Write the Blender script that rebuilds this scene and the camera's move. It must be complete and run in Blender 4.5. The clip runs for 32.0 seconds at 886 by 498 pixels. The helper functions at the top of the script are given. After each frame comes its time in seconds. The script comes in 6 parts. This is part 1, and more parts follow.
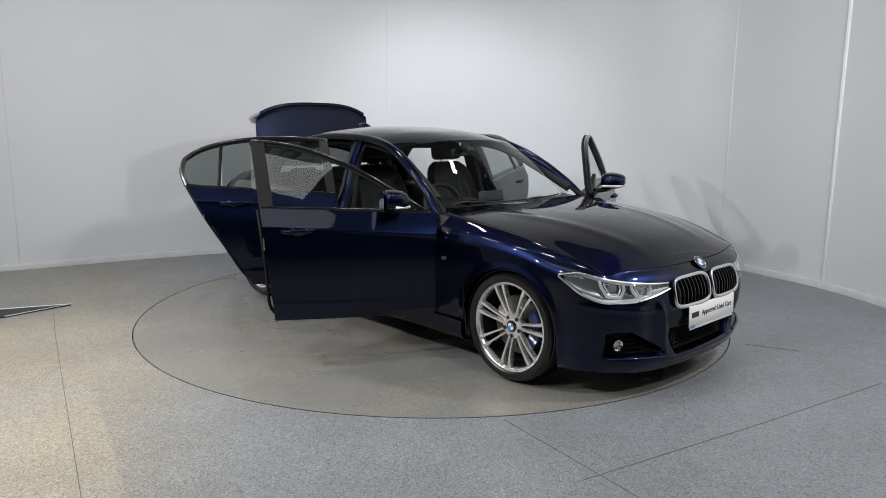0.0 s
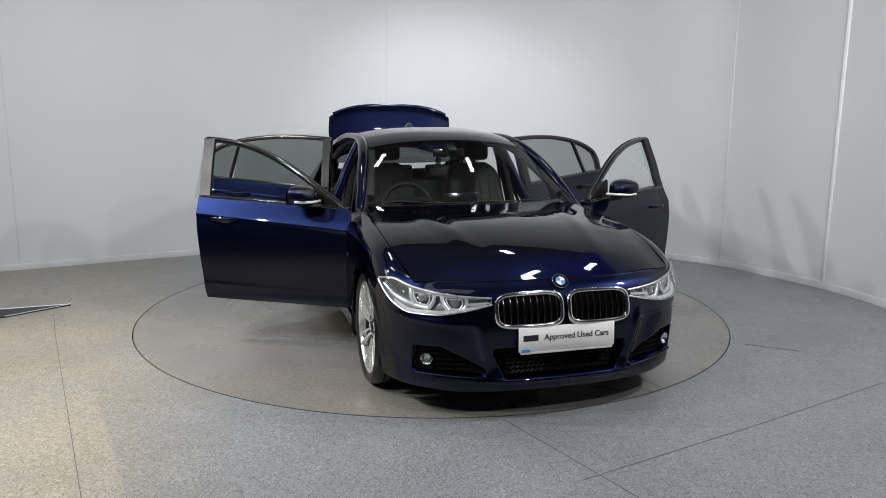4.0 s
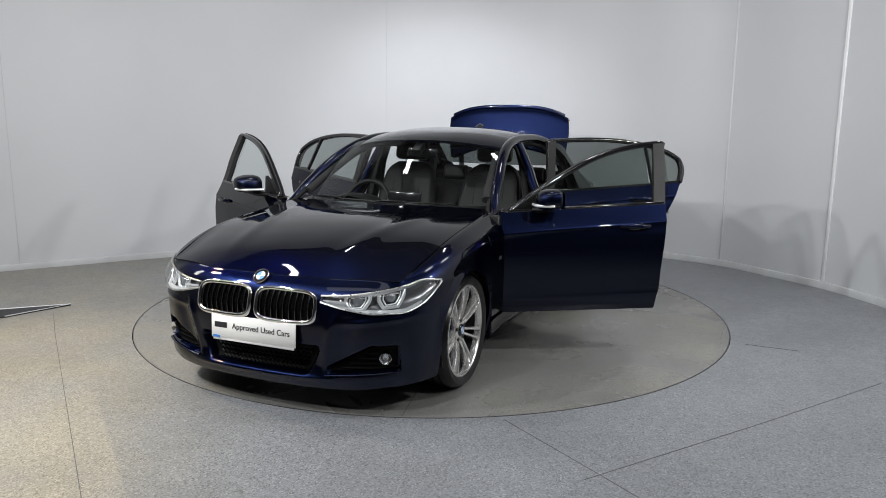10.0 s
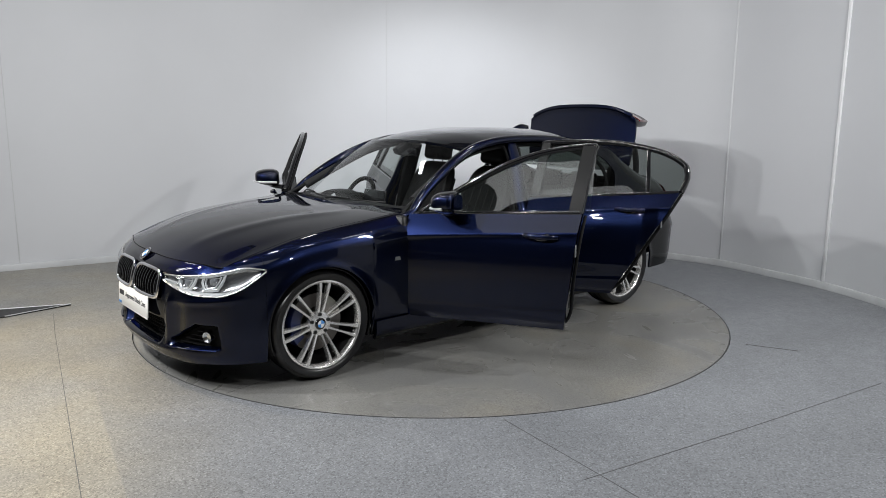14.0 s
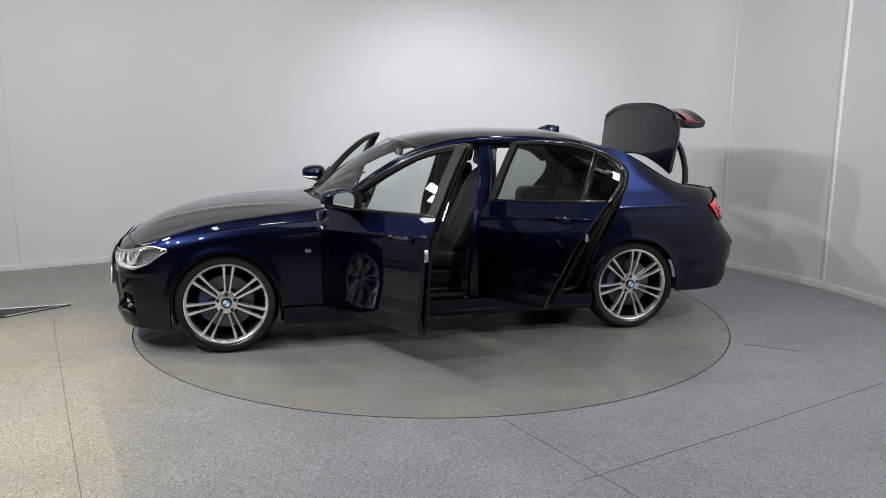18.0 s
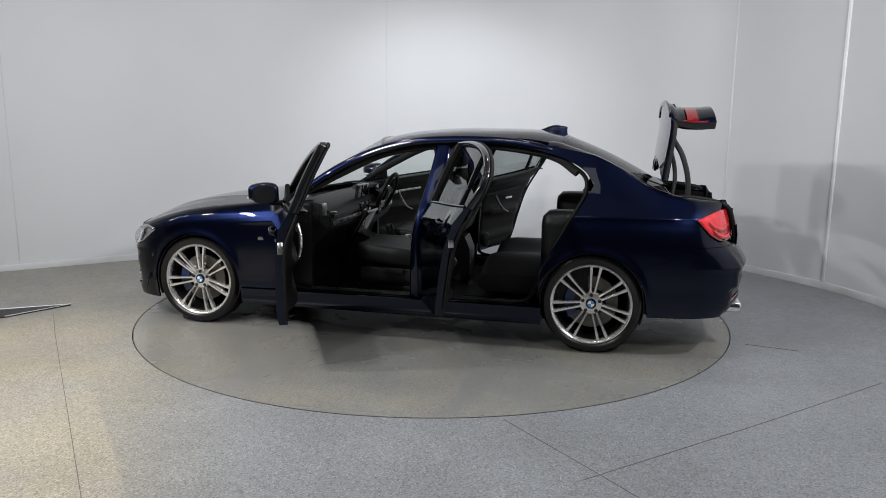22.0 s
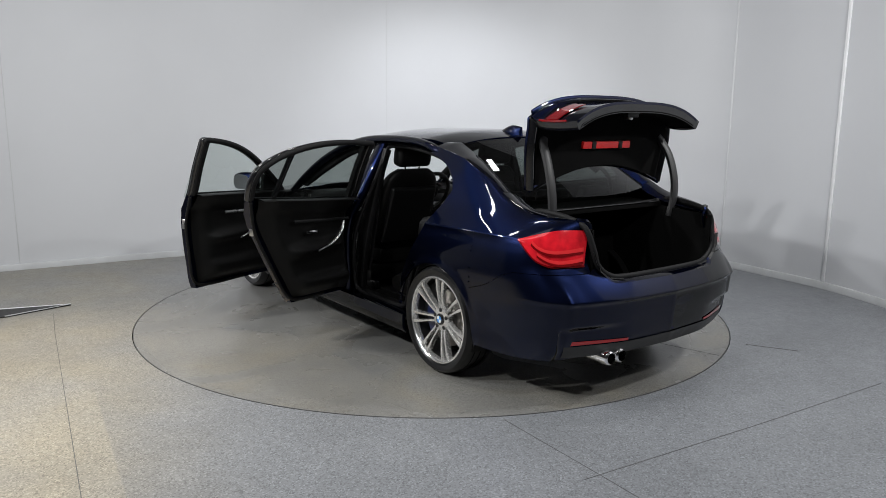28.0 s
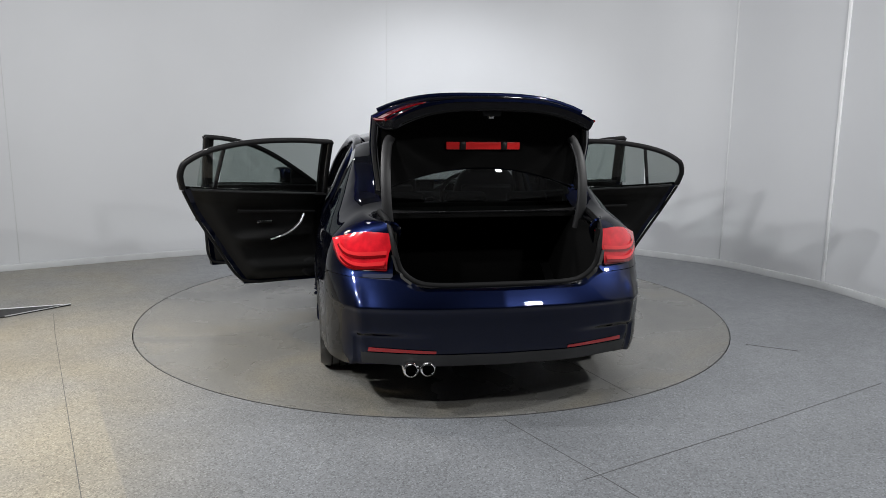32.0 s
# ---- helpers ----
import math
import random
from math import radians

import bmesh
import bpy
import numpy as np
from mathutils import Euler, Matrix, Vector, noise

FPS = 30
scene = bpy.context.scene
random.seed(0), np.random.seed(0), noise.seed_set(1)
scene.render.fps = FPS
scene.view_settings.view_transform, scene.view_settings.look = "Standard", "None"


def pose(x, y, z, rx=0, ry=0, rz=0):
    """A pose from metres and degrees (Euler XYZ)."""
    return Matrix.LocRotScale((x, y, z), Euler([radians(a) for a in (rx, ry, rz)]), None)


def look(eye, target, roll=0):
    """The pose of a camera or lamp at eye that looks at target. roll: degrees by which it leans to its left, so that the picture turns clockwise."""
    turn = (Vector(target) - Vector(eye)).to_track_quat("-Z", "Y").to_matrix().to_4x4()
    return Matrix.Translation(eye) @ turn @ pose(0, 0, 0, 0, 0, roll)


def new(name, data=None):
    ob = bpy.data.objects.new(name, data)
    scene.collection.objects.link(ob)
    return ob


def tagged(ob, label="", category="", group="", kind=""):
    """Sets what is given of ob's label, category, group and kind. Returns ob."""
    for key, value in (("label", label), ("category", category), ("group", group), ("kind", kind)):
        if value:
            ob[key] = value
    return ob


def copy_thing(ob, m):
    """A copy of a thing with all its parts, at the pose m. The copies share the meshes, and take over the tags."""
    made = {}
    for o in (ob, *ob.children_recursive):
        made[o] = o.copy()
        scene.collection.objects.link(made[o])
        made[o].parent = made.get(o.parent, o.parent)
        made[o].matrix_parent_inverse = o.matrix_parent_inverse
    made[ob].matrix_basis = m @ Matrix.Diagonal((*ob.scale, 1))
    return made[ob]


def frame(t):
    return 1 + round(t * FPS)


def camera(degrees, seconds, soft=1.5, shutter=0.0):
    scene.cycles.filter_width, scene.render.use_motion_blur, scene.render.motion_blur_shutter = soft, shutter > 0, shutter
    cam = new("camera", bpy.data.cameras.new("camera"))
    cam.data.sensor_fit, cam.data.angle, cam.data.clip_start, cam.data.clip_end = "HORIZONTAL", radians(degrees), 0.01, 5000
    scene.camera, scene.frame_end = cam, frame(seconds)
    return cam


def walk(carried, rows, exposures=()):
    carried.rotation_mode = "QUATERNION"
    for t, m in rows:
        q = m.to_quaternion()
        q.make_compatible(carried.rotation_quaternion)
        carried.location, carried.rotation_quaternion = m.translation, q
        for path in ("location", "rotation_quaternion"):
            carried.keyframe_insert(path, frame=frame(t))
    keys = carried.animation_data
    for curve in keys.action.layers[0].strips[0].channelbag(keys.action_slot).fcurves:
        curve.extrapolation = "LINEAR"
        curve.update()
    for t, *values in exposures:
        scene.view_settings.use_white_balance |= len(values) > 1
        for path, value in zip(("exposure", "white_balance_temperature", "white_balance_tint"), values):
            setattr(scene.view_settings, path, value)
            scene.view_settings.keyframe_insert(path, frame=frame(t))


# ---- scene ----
# camera: stands still before the turntable
cam = camera(62.7, 32.0, soft=0.6)
EYE = Vector((0.0, -5.700, 1.488))
YAW, PITCH = radians(-0.77), radians(-10.14)
AIM = EYE + Vector((-math.sin(YAW) * math.cos(PITCH), math.cos(YAW) * math.cos(PITCH), math.sin(PITCH)))
VIEW = look(EYE, AIM, 0.45)
walk(cam, [(0.0, VIEW), (32.0, VIEW)])

TURN_START, TURN_RATE = -47.62, -6.642     # heading of the car in degrees, degrees a second
OFF_X, OFF_Y = 0.141, 0.031                # mid-wheelbase from the turntable's axis

# ---- world and light ----
world = bpy.data.worlds.new("studio_world")
world.use_nodes = True
world.node_tree.nodes["Background"].inputs[0].default_value = (0.5, 0.55, 0.6, 1)
world.node_tree.nodes["Background"].inputs[1].default_value = 0.02
scene.world = world
scene.view_settings.exposure = 0.0


def area_lamp(name, eye, target, w, h, power, colour=(1, 1, 1), spread=180):
    d = bpy.data.lights.new(name, "AREA")
    d.shape, d.size, d.size_y, d.energy, d.color, d.spread = "RECTANGLE", w, h, power, colour, radians(spread)
    ob = new(name, d)
    ob.matrix_world = look(eye, target)
    return ob


def spot_lamp(name, eye, target, power, radius, cone, blend, colour=(1, 1, 1)):
    d = bpy.data.lights.new(name, "SPOT")
    d.energy, d.shadow_soft_size, d.spot_size, d.spot_blend, d.color = power, radius, radians(cone), blend, colour
    ob = new(name, d)
    ob.matrix_world = look(eye, target)
    return ob


spot_lamp("back_wall_lamp", (0.18, 0.75, 2.95), (0.14, 2.95, 0.30), 146, 0.15, 106, 1.0, (0.96, 0.985, 1.03))
for kx, ky in ((-3.3, -2.1), (-2.9, -3.1)):
    area_lamp("left_key_lamp", (kx, ky, 2.95), (0.6, 0.2, 0.7), 0.10, 0.10, 66, (0.985, 0.99, 1.0))
for kx in (-2.0,):
    area_lamp("front_key_lamp", (kx, -4.3, 3.0), (0.6, 0.2, 0.7), 0.10, 0.10, 56, (0.985, 0.99, 1.0))
area_lamp("right_key_lamp", (2.3, -4.3, 3.1), (-0.6, 0.6, 0.5), 0.16, 0.16, 44, (1.0, 1.0, 1.0))
area_lamp("right_side_lamp", (3.35, -2.2, 3.1), (-0.6, 0.2, 0.5), 0.16, 0.16, 66, (1.0, 1.0, 1.0))
for kx, ky in ((-2.1, -0.8), (-1.1, -1.3), (0.1, -1.5), (1.3, -1.3), (2.2, -0.6), (0.9, 0.3), (-0.9, 0.3)):
    area_lamp("overhead_lamp", (kx, ky, 3.4), (kx * 0.6, ky * 0.6, 0.0), 0.46, 0.09, 7.5, (1.0, 1.0, 1.0))
spot_lamp("left_floor_lamp", (-3.6, -0.6, 3.3), (-2.2, -1.75, 0), 270, 0.12, 64, 1.0, (1.0, 0.80, 0.50))

# bank of flat panels high on the left, mirrored in paint and glass
for k in range(4):
    area_lamp("panel_lamp", (-4.15 - 0.46 * k, -0.40 - 0.05 * k, 3.15), (-2.2 - 0.46 * k, -0.70, 0.6), 0.34, 0.17, 3, (0.97, 0.99, 1.0))
# soft ceiling panel in front of the bay
area_lamp("ceiling_panel_lamp", (-0.8, -3.45, 3.7), (-0.6, -2.6, 0.0), 2.6, 0.8, 9, (0.97, 0.99, 1.0))

# ---- materials ----


def noise_node(nt, scale, detail=4.0, coords="Object"):
    tc = nt.nodes.new("ShaderNodeTexCoord")
    n = nt.nodes.new("ShaderNodeTexNoise")
    n.inputs["Scale"].default_value, n.inputs["Detail"].default_value = scale, detail
    nt.links.new(tc.outputs[coords], n.inputs["Vector"])
    return n


def ramp(nt, src, stops):
    r = nt.nodes.new("ShaderNodeValToRGB")
    while len(r.color_ramp.elements) < len(stops):
        r.color_ramp.elements.new(0.5)
    for e, (p, c) in zip(r.color_ramp.elements, stops):
        e.position, e.color = p, (*c, 1)
    nt.links.new(src, r.inputs[0])
    return r


def mat(name, colour, rough=0.5, metal=0.0, coat=0.0, vary=0.12, scale=6.0, bump=0.0, bump_scale=200.0, rough_vary=0.1, spec=0.5):
    m = bpy.data.materials.new(name)
    m.use_nodes = True
    nt = m.node_tree
    b = nt.nodes["Principled BSDF"]
    lo, hi = [max(0, c * (1 - vary)) for c in colour], [min(1, c * (1 + vary)) for c in colour]
    n = noise_node(nt, scale)
    r = ramp(nt, n.outputs["Fac"], [(0.3, lo), (0.7, hi)])
    nt.links.new(r.outputs[0], b.inputs["Base Color"])
    n2 = noise_node(nt, scale * 7)
    mr = nt.nodes.new("ShaderNodeMapRange")
    mr.inputs[3].default_value, mr.inputs[4].default_value = max(0.0, rough * (1 - rough_vary)), min(1.0, rough * (1 + rough_vary))
    nt.links.new(n2.outputs["Fac"], mr.inputs[0])
    nt.links.new(mr.outputs[0], b.inputs["Roughness"])
    b.inputs["Metallic"].default_value, b.inputs["Coat Weight"].default_value = metal, coat
    b.inputs["Coat Roughness"].default_value, b.inputs["Specular IOR Level"].default_value = 0.02, spec
    if bump:
        n3 = noise_node(nt, bump_scale, 2.0)
        bp = nt.nodes.new("ShaderNodeBump")
        bp.inputs["Strength"].default_value, bp.inputs["Distance"].default_value = bump, 0.002
        nt.links.new(n3.outputs["Fac"], bp.inputs["Height"])
        nt.links.new(bp.outputs[0], b.inputs["Normal"])
    return m


def glass_mat(name, tint, gloss_rough=0.0, ior=1.45, fall=4.5, panes=1.8):
    m = bpy.data.materials.new(name)
    m.use_nodes = True
    nt = m.node_tree
    nt.nodes.remove(nt.nodes["Principled BSDF"])
    tr, gl, mx, lw, pw, ma = (nt.nodes.new("ShaderNode" + k) for k in ("BsdfTransparent", "BsdfGlossy", "MixShader", "LayerWeight", "Math", "Math"))
    tr.inputs[0].default_value = (*tint, 1)
    gl.inputs["Roughness"].default_value = gloss_rough
    lw.inputs["Blend"].default_value = 0.5
    f0 = ((ior - 1) / (ior + 1)) ** 2 * panes
    pw.operation, pw.inputs[1].default_value = "POWER", fall
    ma.operation, ma.inputs[1].default_value, ma.inputs[2].default_value = "MULTIPLY_ADD", 0.9 - f0, f0
    nt.links.new(lw.outputs["Facing"], pw.inputs[0])
    nt.links.new(pw.outputs[0], ma.inputs[0])
    nt.links.new(ma.outputs[0], mx.inputs[0])
    nt.links.new(tr.outputs[0], mx.inputs[1])
    nt.links.new(gl.outputs[0], mx.inputs[2])
    nt.links.new(mx.outputs[0], nt.nodes["Material Output"].inputs[0])
    return m


def floor_mat(name, base, fleck, dark):
    """Speckled safety vinyl: fine pale and dark flecks, broad scuffs."""
    m = mat(name, base, 0.42, vary=0.10, scale=1.3, bump=0.15, bump_scale=420, rough_vary=0.25)
    nt = m.node_tree
    b = nt.nodes["Principled BSDF"]
    old = b.inputs["Base Color"].links[0].from_socket
    tc = nt.nodes.new("ShaderNodeTexCoord")
    v = nt.nodes.new("ShaderNodeTexVoronoi")
    v.inputs["Scale"].default_value = 150
    nt.links.new(tc.outputs["Object"], v.inputs["Vector"])
    r = ramp(nt, v.outputs["Color"], [(0.15, (dark,) * 3), (0.42, (0.97,) * 3), (0.70, (1.0,) * 3), (0.86, (fleck,) * 3)])
    mx = nt.nodes.new("ShaderNodeMix")
    mx.data_type, mx.blend_type = "RGBA", "MULTIPLY"
    mx.inputs["Factor"].default_value = 1.0
    nt.links.new(old, mx.inputs["A"])
    nt.links.new(r.outputs[0], mx.inputs["B"])
    nt.links.new(mx.outputs["Result"], b.inputs["Base Color"])
    return m


def paint_floor_light(m):
    """Warm light painted into the floor colour on one side, unevenly, with a straight-edged paler patch."""
    nt = m.node_tree
    b = nt.nodes["Principled BSDF"]
    old = b.inputs["Base Color"].links[0].from_socket
    tc = nt.nodes.new("ShaderNodeTexCoord")

    def dist(nx, ny, c, width):
        d = nt.nodes.new("ShaderNodeVectorMath")
        d.operation = "DOT_PRODUCT"
        d.inputs[1].default_value = (nx, ny, 0)
        nt.links.new(tc.outputs["Object"], d.inputs[0])
        r = nt.nodes.new("ShaderNodeMapRange")
        r.interpolation_type = "SMOOTHSTEP"
        r.inputs[1].default_value, r.inputs[2].default_value = c - width, c + width
        nt.links.new(d.outputs["Value"], r.inputs[0])
        return r.outputs[0]

    def mul(x, y, op="MULTIPLY"):
        k = nt.nodes.new("ShaderNodeMath")
        k.operation = op
        for i, v in enumerate((x, y)):
            if isinstance(v, float):
                k.inputs[i].default_value = v
            else:
                nt.links.new(v, k.inputs[i])
        return k.outputs[0]
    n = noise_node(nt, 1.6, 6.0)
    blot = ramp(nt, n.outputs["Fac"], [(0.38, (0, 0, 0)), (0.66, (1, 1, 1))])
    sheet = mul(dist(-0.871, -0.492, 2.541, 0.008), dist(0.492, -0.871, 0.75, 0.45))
    # warm pool of light put into the colour, broken up by noise
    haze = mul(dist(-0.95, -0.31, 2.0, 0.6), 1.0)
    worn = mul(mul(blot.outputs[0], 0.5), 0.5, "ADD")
    warm_light = mul(mul(haze, worn), 0.9)

    def tint(src, fac, colour):
        mx = nt.nodes.new("ShaderNodeMix")
        mx.data_type, mx.blend_type = "RGBA", "MULTIPLY"
        mx.inputs["B"].default_value = (*colour, 1)
        nt.links.new(fac, mx.inputs["Factor"])
        nt.links.new(src, mx.inputs["A"])
        return mx.outputs["Result"]
    c = tint(old, warm_light, (1.36, 1.18, 0.86))
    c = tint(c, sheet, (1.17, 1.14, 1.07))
    nt.links.new(c, b.inputs["Base Color"])
    return m


def add_scuffs(m):
    """Brownish worn patches and a shinier skin on the turntable."""
    nt = m.node_tree
    b = nt.nodes["Principled BSDF"]
    old = b.inputs["Base Color"].links[0].from_socket
    n = noise_node(nt, 1.1, 7.0)
    n.inputs["Distortion"].default_value = 1.2
    r = ramp(nt, n.outputs["Fac"], [(0.35, (0.90, 0.91, 0.94)), (0.52, (1.0, 0.995, 0.98)), (0.70, (1.13, 1.07, 0.95))])
    mx = nt.nodes.new("ShaderNodeMix")
    mx.data_type, mx.blend_type = "RGBA", "MULTIPLY"
    mx.inputs["Factor"].default_value = 1.0
    nt.links.new(old, mx.inputs["A"])
    nt.links.new(r.outputs[0], mx.inputs["B"])
    nt.links.new(mx.outputs["Result"], b.inputs["Base Color"])
    rr = ramp(nt, n.outputs["Fac"], [(0.35, (0.31,) * 3), (0.70, (0.21,) * 3)])
    nt.links.new(rr.outputs[0], b.inputs["Roughness"])
    return m


M = {}
M["upper_wall"] = mat("upper_wall_paint", (0.555, 0.565, 0.585), 0.45, vary=0.03, scale=0.8)
M["dark_wall"] = mat("dark_bay_wall", (0.07, 0.07, 0.075), 0.8, vary=0.1, scale=1)
M["wall"] = mat("wall_panel", (0.555, 0.565, 0.585), 0.45, vary=0.03, scale=0.8, bump=0.05, bump_scale=60)
M["joint"] = mat("pale_joint", (0.64, 0.65, 0.665), 0.45, vary=0.03)
M["batten"] = mat("white_batten", (0.80, 0.81, 0.82), 0.4, vary=0.03)
M["skirting"] = mat("grey_skirting", (0.50, 0.51, 0.52), 0.5, vary=0.06)
M["ceiling"] = mat("ceiling_paint", (0.14, 0.14, 0.143), 0.9, vary=0.05, scale=1)
M["floor"] = paint_floor_light(floor_mat("speckled_vinyl", (0.198, 0.208, 0.222), 1.42, 0.56))
M["disc"] = add_scuffs(floor_mat("turntable_vinyl", (0.197, 0.195, 0.184), 1.16, 0.76))
M["gap"] = mat("dark_gap", (0.004, 0.004, 0.004), 0.85, spec=0.08)
M["scratch"] = mat("scuff_mark", (0.09, 0.09, 0.09), 0.6)
M["paint"] = mat("metallic_blue_paint", (0.0046, 0.0076, 0.027), 0.34, metal=1.0, coat=1.0, vary=0.10, scale=400, rough_vary=0.05)
M["paint"].node_tree.nodes["Principled BSDF"].inputs["Specular Tint"].default_value = (0.06, 0.08, 0.20, 1)
M["paint"].node_tree.nodes["Principled BSDF"].inputs["Coat IOR"].default_value = 1.40
M["paint"].node_tree.nodes["Principled BSDF"].inputs["Coat Roughness"].default_value = 0.014
M["black_gloss"] = mat("gloss_black", (0.006, 0.006, 0.007), 0.12, coat=0.5)
M["black_plastic"] = mat("black_plastic", (0.0050, 0.0050, 0.0053), 0.42, bump=0.2, spec=0.32)
M["dark_plastic"] = mat("dark_grey_plastic", (0.007, 0.007, 0.0075), 0.45, bump=0.15, spec=0.25)
M["rubber"] = mat("black_rubber", (0.005, 0.005, 0.0055), 0.6, bump=0.1, spec=0.2)
M["tyre"] = mat("tyre_rubber", (0.006, 0.006, 0.0065), 0.30, bump=0.08, spec=0.45)
M["alloy"] = mat("silver_alloy", (0.84, 0.835, 0.82), 0.22, metal=0.82, vary=0.04)
M["alloy_dark"] = mat("grey_alloy", (0.045, 0.045, 0.045), 0.45, metal=0.8)
M["disc_brake"] = mat("brake_disc_steel", (0.15, 0.14, 0.13), 0.35, metal=1.0)
M["caliper"] = mat("blue_caliper", (0.006, 0.014, 0.075), 0.35, coat=0.6)
M["chrome"] = mat("chrome", (0.86, 0.86, 0.87), 0.08, metal=1.0, vary=0.02)
M["satin"] = mat("satin_metal", (0.55, 0.55, 0.55), 0.28, metal=1.0)
M["leather"] = mat("black_leather", (0.0040, 0.0039, 0.0039), 0.48, bump=0.15, bump_scale=260, spec=0.2)
M["carpet"] = mat("black_carpet", (0.0045, 0.0045, 0.0045), 0.95, bump=0.6, bump_scale=500, spec=0.05)
M["headliner"] = mat("dark_headliner", (0.007, 0.007, 0.0075), 0.9, bump=0.2)
M["glass"] = glass_mat("clear_car_glass", (0.80, 0.86, 0.84), ior=1.5, fall=4.4, panes=2.6)
M["screen"] = glass_mat("windscreen_glass", (0.90, 0.94, 0.93), fall=5.5)
M["privacy"] = glass_mat("tinted_car_glass", (0.36, 0.395, 0.38), ior=1.5, fall=4.4, panes=2.0)
M["lamp_back"] = mat("lamp_housing", (0.26, 0.26, 0.27), 0.22, metal=0.7)
M["dark_glass"] = glass_mat("dark_rear_glass", (0.17, 0.19, 0.185), fall=6.5)
M["lens"] = glass_mat("lamp_lens", (0.93, 0.95, 0.96), ior=1.5)
M["diffuser"] = mat("dark_grey_diffuser", (0.022, 0.022, 0.023), 0.5, bump=0.15)
M["hinge"] = mat("grey_hinge_cover", (0.016, 0.016, 0.017), 0.5, bump=0.1)
M["projector"] = mat("projector_lens", (0.30, 0.31, 0.33), 0.06, metal=0.5, coat=1.0)
M["mirror"] = mat("mirror_glass", (0.85, 0.87, 0.88), 0.02, metal=1.0, vary=0.0)
M["red_lens"] = mat("red_lens", (0.62, 0.012, 0.022), 0.12, coat=1.0, vary=0.25, scale=18)
M["dark_red"] = mat("dark_red_lens", (0.17, 0.003, 0.005), 0.12, coat=1.0)
M["mid_red"] = mat("mid_red_lens", (0.32, 0.005, 0.008), 0.12, coat=1.0)
M["bar_red"] = mat("bright_lens_red", (0.72, 0.03, 0.035), 0.15, coat=1.0)
M["bright_red"] = mat("bright_red_plastic", (0.75, 0.02, 0.02), 0.3)
M["reflector"] = mat("lamp_reflector", (0.80, 0.81, 0.82), 0.2, metal=0.55)
M["white_plate"] = mat("white_plate", (0.82, 0.82, 0.80), 0.35, vary=0.02)
M["print"] = mat("dark_print", (0.02, 0.02, 0.025), 0.5)
M["badge_blue"] = mat("badge_blue", (0.06, 0.25, 0.62), 0.3, coat=0.2)
M["badge_white"] = mat("badge_white", (0.75, 0.75, 0.75), 0.3, coat=0.2)

# ---- mesh helpers ----


def part(name, bm, material, parent=None, label="", smooth=45, m=None, solid=0.0, doubles=True):
    """Links a bmesh as one mesh object under a thing or a part."""
    if doubles:
        bmesh.ops.remove_doubles(bm, verts=bm.verts, dist=1e-5)
    bm.edges.index_update()
    rim = [e.index for e in bm.edges if e.is_boundary] if solid else []
    me = bpy.data.meshes.new(name)
    bm.to_mesh(me)
    bm.free()
    me.materials.append(material)
    for p in me.polygons:
        p.use_smooth = True
    me.set_sharp_from_angle(angle=radians(smooth))
    if rim:
        att = me.attributes.get("sharp_edge") or me.attributes.new("sharp_edge", "BOOLEAN", "EDGE")
        for i in rim:
            att.data[i].value = True
    ob = new(name, me)
    if parent is not None:
        ob.parent = parent
    if m is not None:
        ob.matrix_local = m
    if solid:
        s = ob.modifiers.new("thickness", "SOLIDIFY")
        s.thickness, s.offset = solid, -1
    if label:
        tagged(ob, label)
    return ob


def grid(f, nu, nv, bm=None, flip=False, close_u=False):
    """A sheet of quads over f(u, v), u and v from 0 to 1."""
    bm = bm or bmesh.new()
    rows = [[bm.verts.new(f(i / nu, j / nv)) for j in range(nv + 1)] for i in range(nu + (0 if close_u else 1))]
    n = len(rows)
    for i in range(nu):
        a, b = rows[i], rows[(i + 1) % n]
        for j in range(nv):
            q = (a[j], b[j], b[j + 1], a[j + 1])
            try:
                bm.faces.new(q[::-1] if flip else q)
            except ValueError:
                pass
    return bm


def smooth_curve(pts):
    """A smooth function through (x, y) pairs (monotone cubic)."""
    xs, ys = np.array([p[0] for p in pts], float), np.array([p[1] for p in pts], float)
    if xs[0] > xs[-1]:
        xs, ys = xs[::-1], ys[::-1]
    h, d = np.diff(xs), np.diff(ys) / np.diff(xs)
    m = np.zeros(len(xs))
    m[0], m[-1] = d[0], d[-1]
    for i in range(1, len(xs) - 1):
        if d[i - 1] * d[i] > 0:
            w1, w2 = 2 * h[i] + h[i - 1], h[i] + 2 * h[i - 1]
            m[i] = (w1 + w2) / (w1 / d[i - 1] + w2 / d[i])

    def f(x):
        x = min(max(x, xs[0]), xs[-1])
        i = min(max(int(np.searchsorted(xs, x)) - 1, 0), len(xs) - 2)
        t = (x - xs[i]) / h[i]
        return float(ys[i] * (1 + 2 * t) * (1 - t) ** 2 + m[i] * h[i] * t * (1 - t) ** 2 + ys[i + 1] * t * t * (3 - 2 * t) + m[i + 1] * h[i] * t * t * (t - 1))
    return f


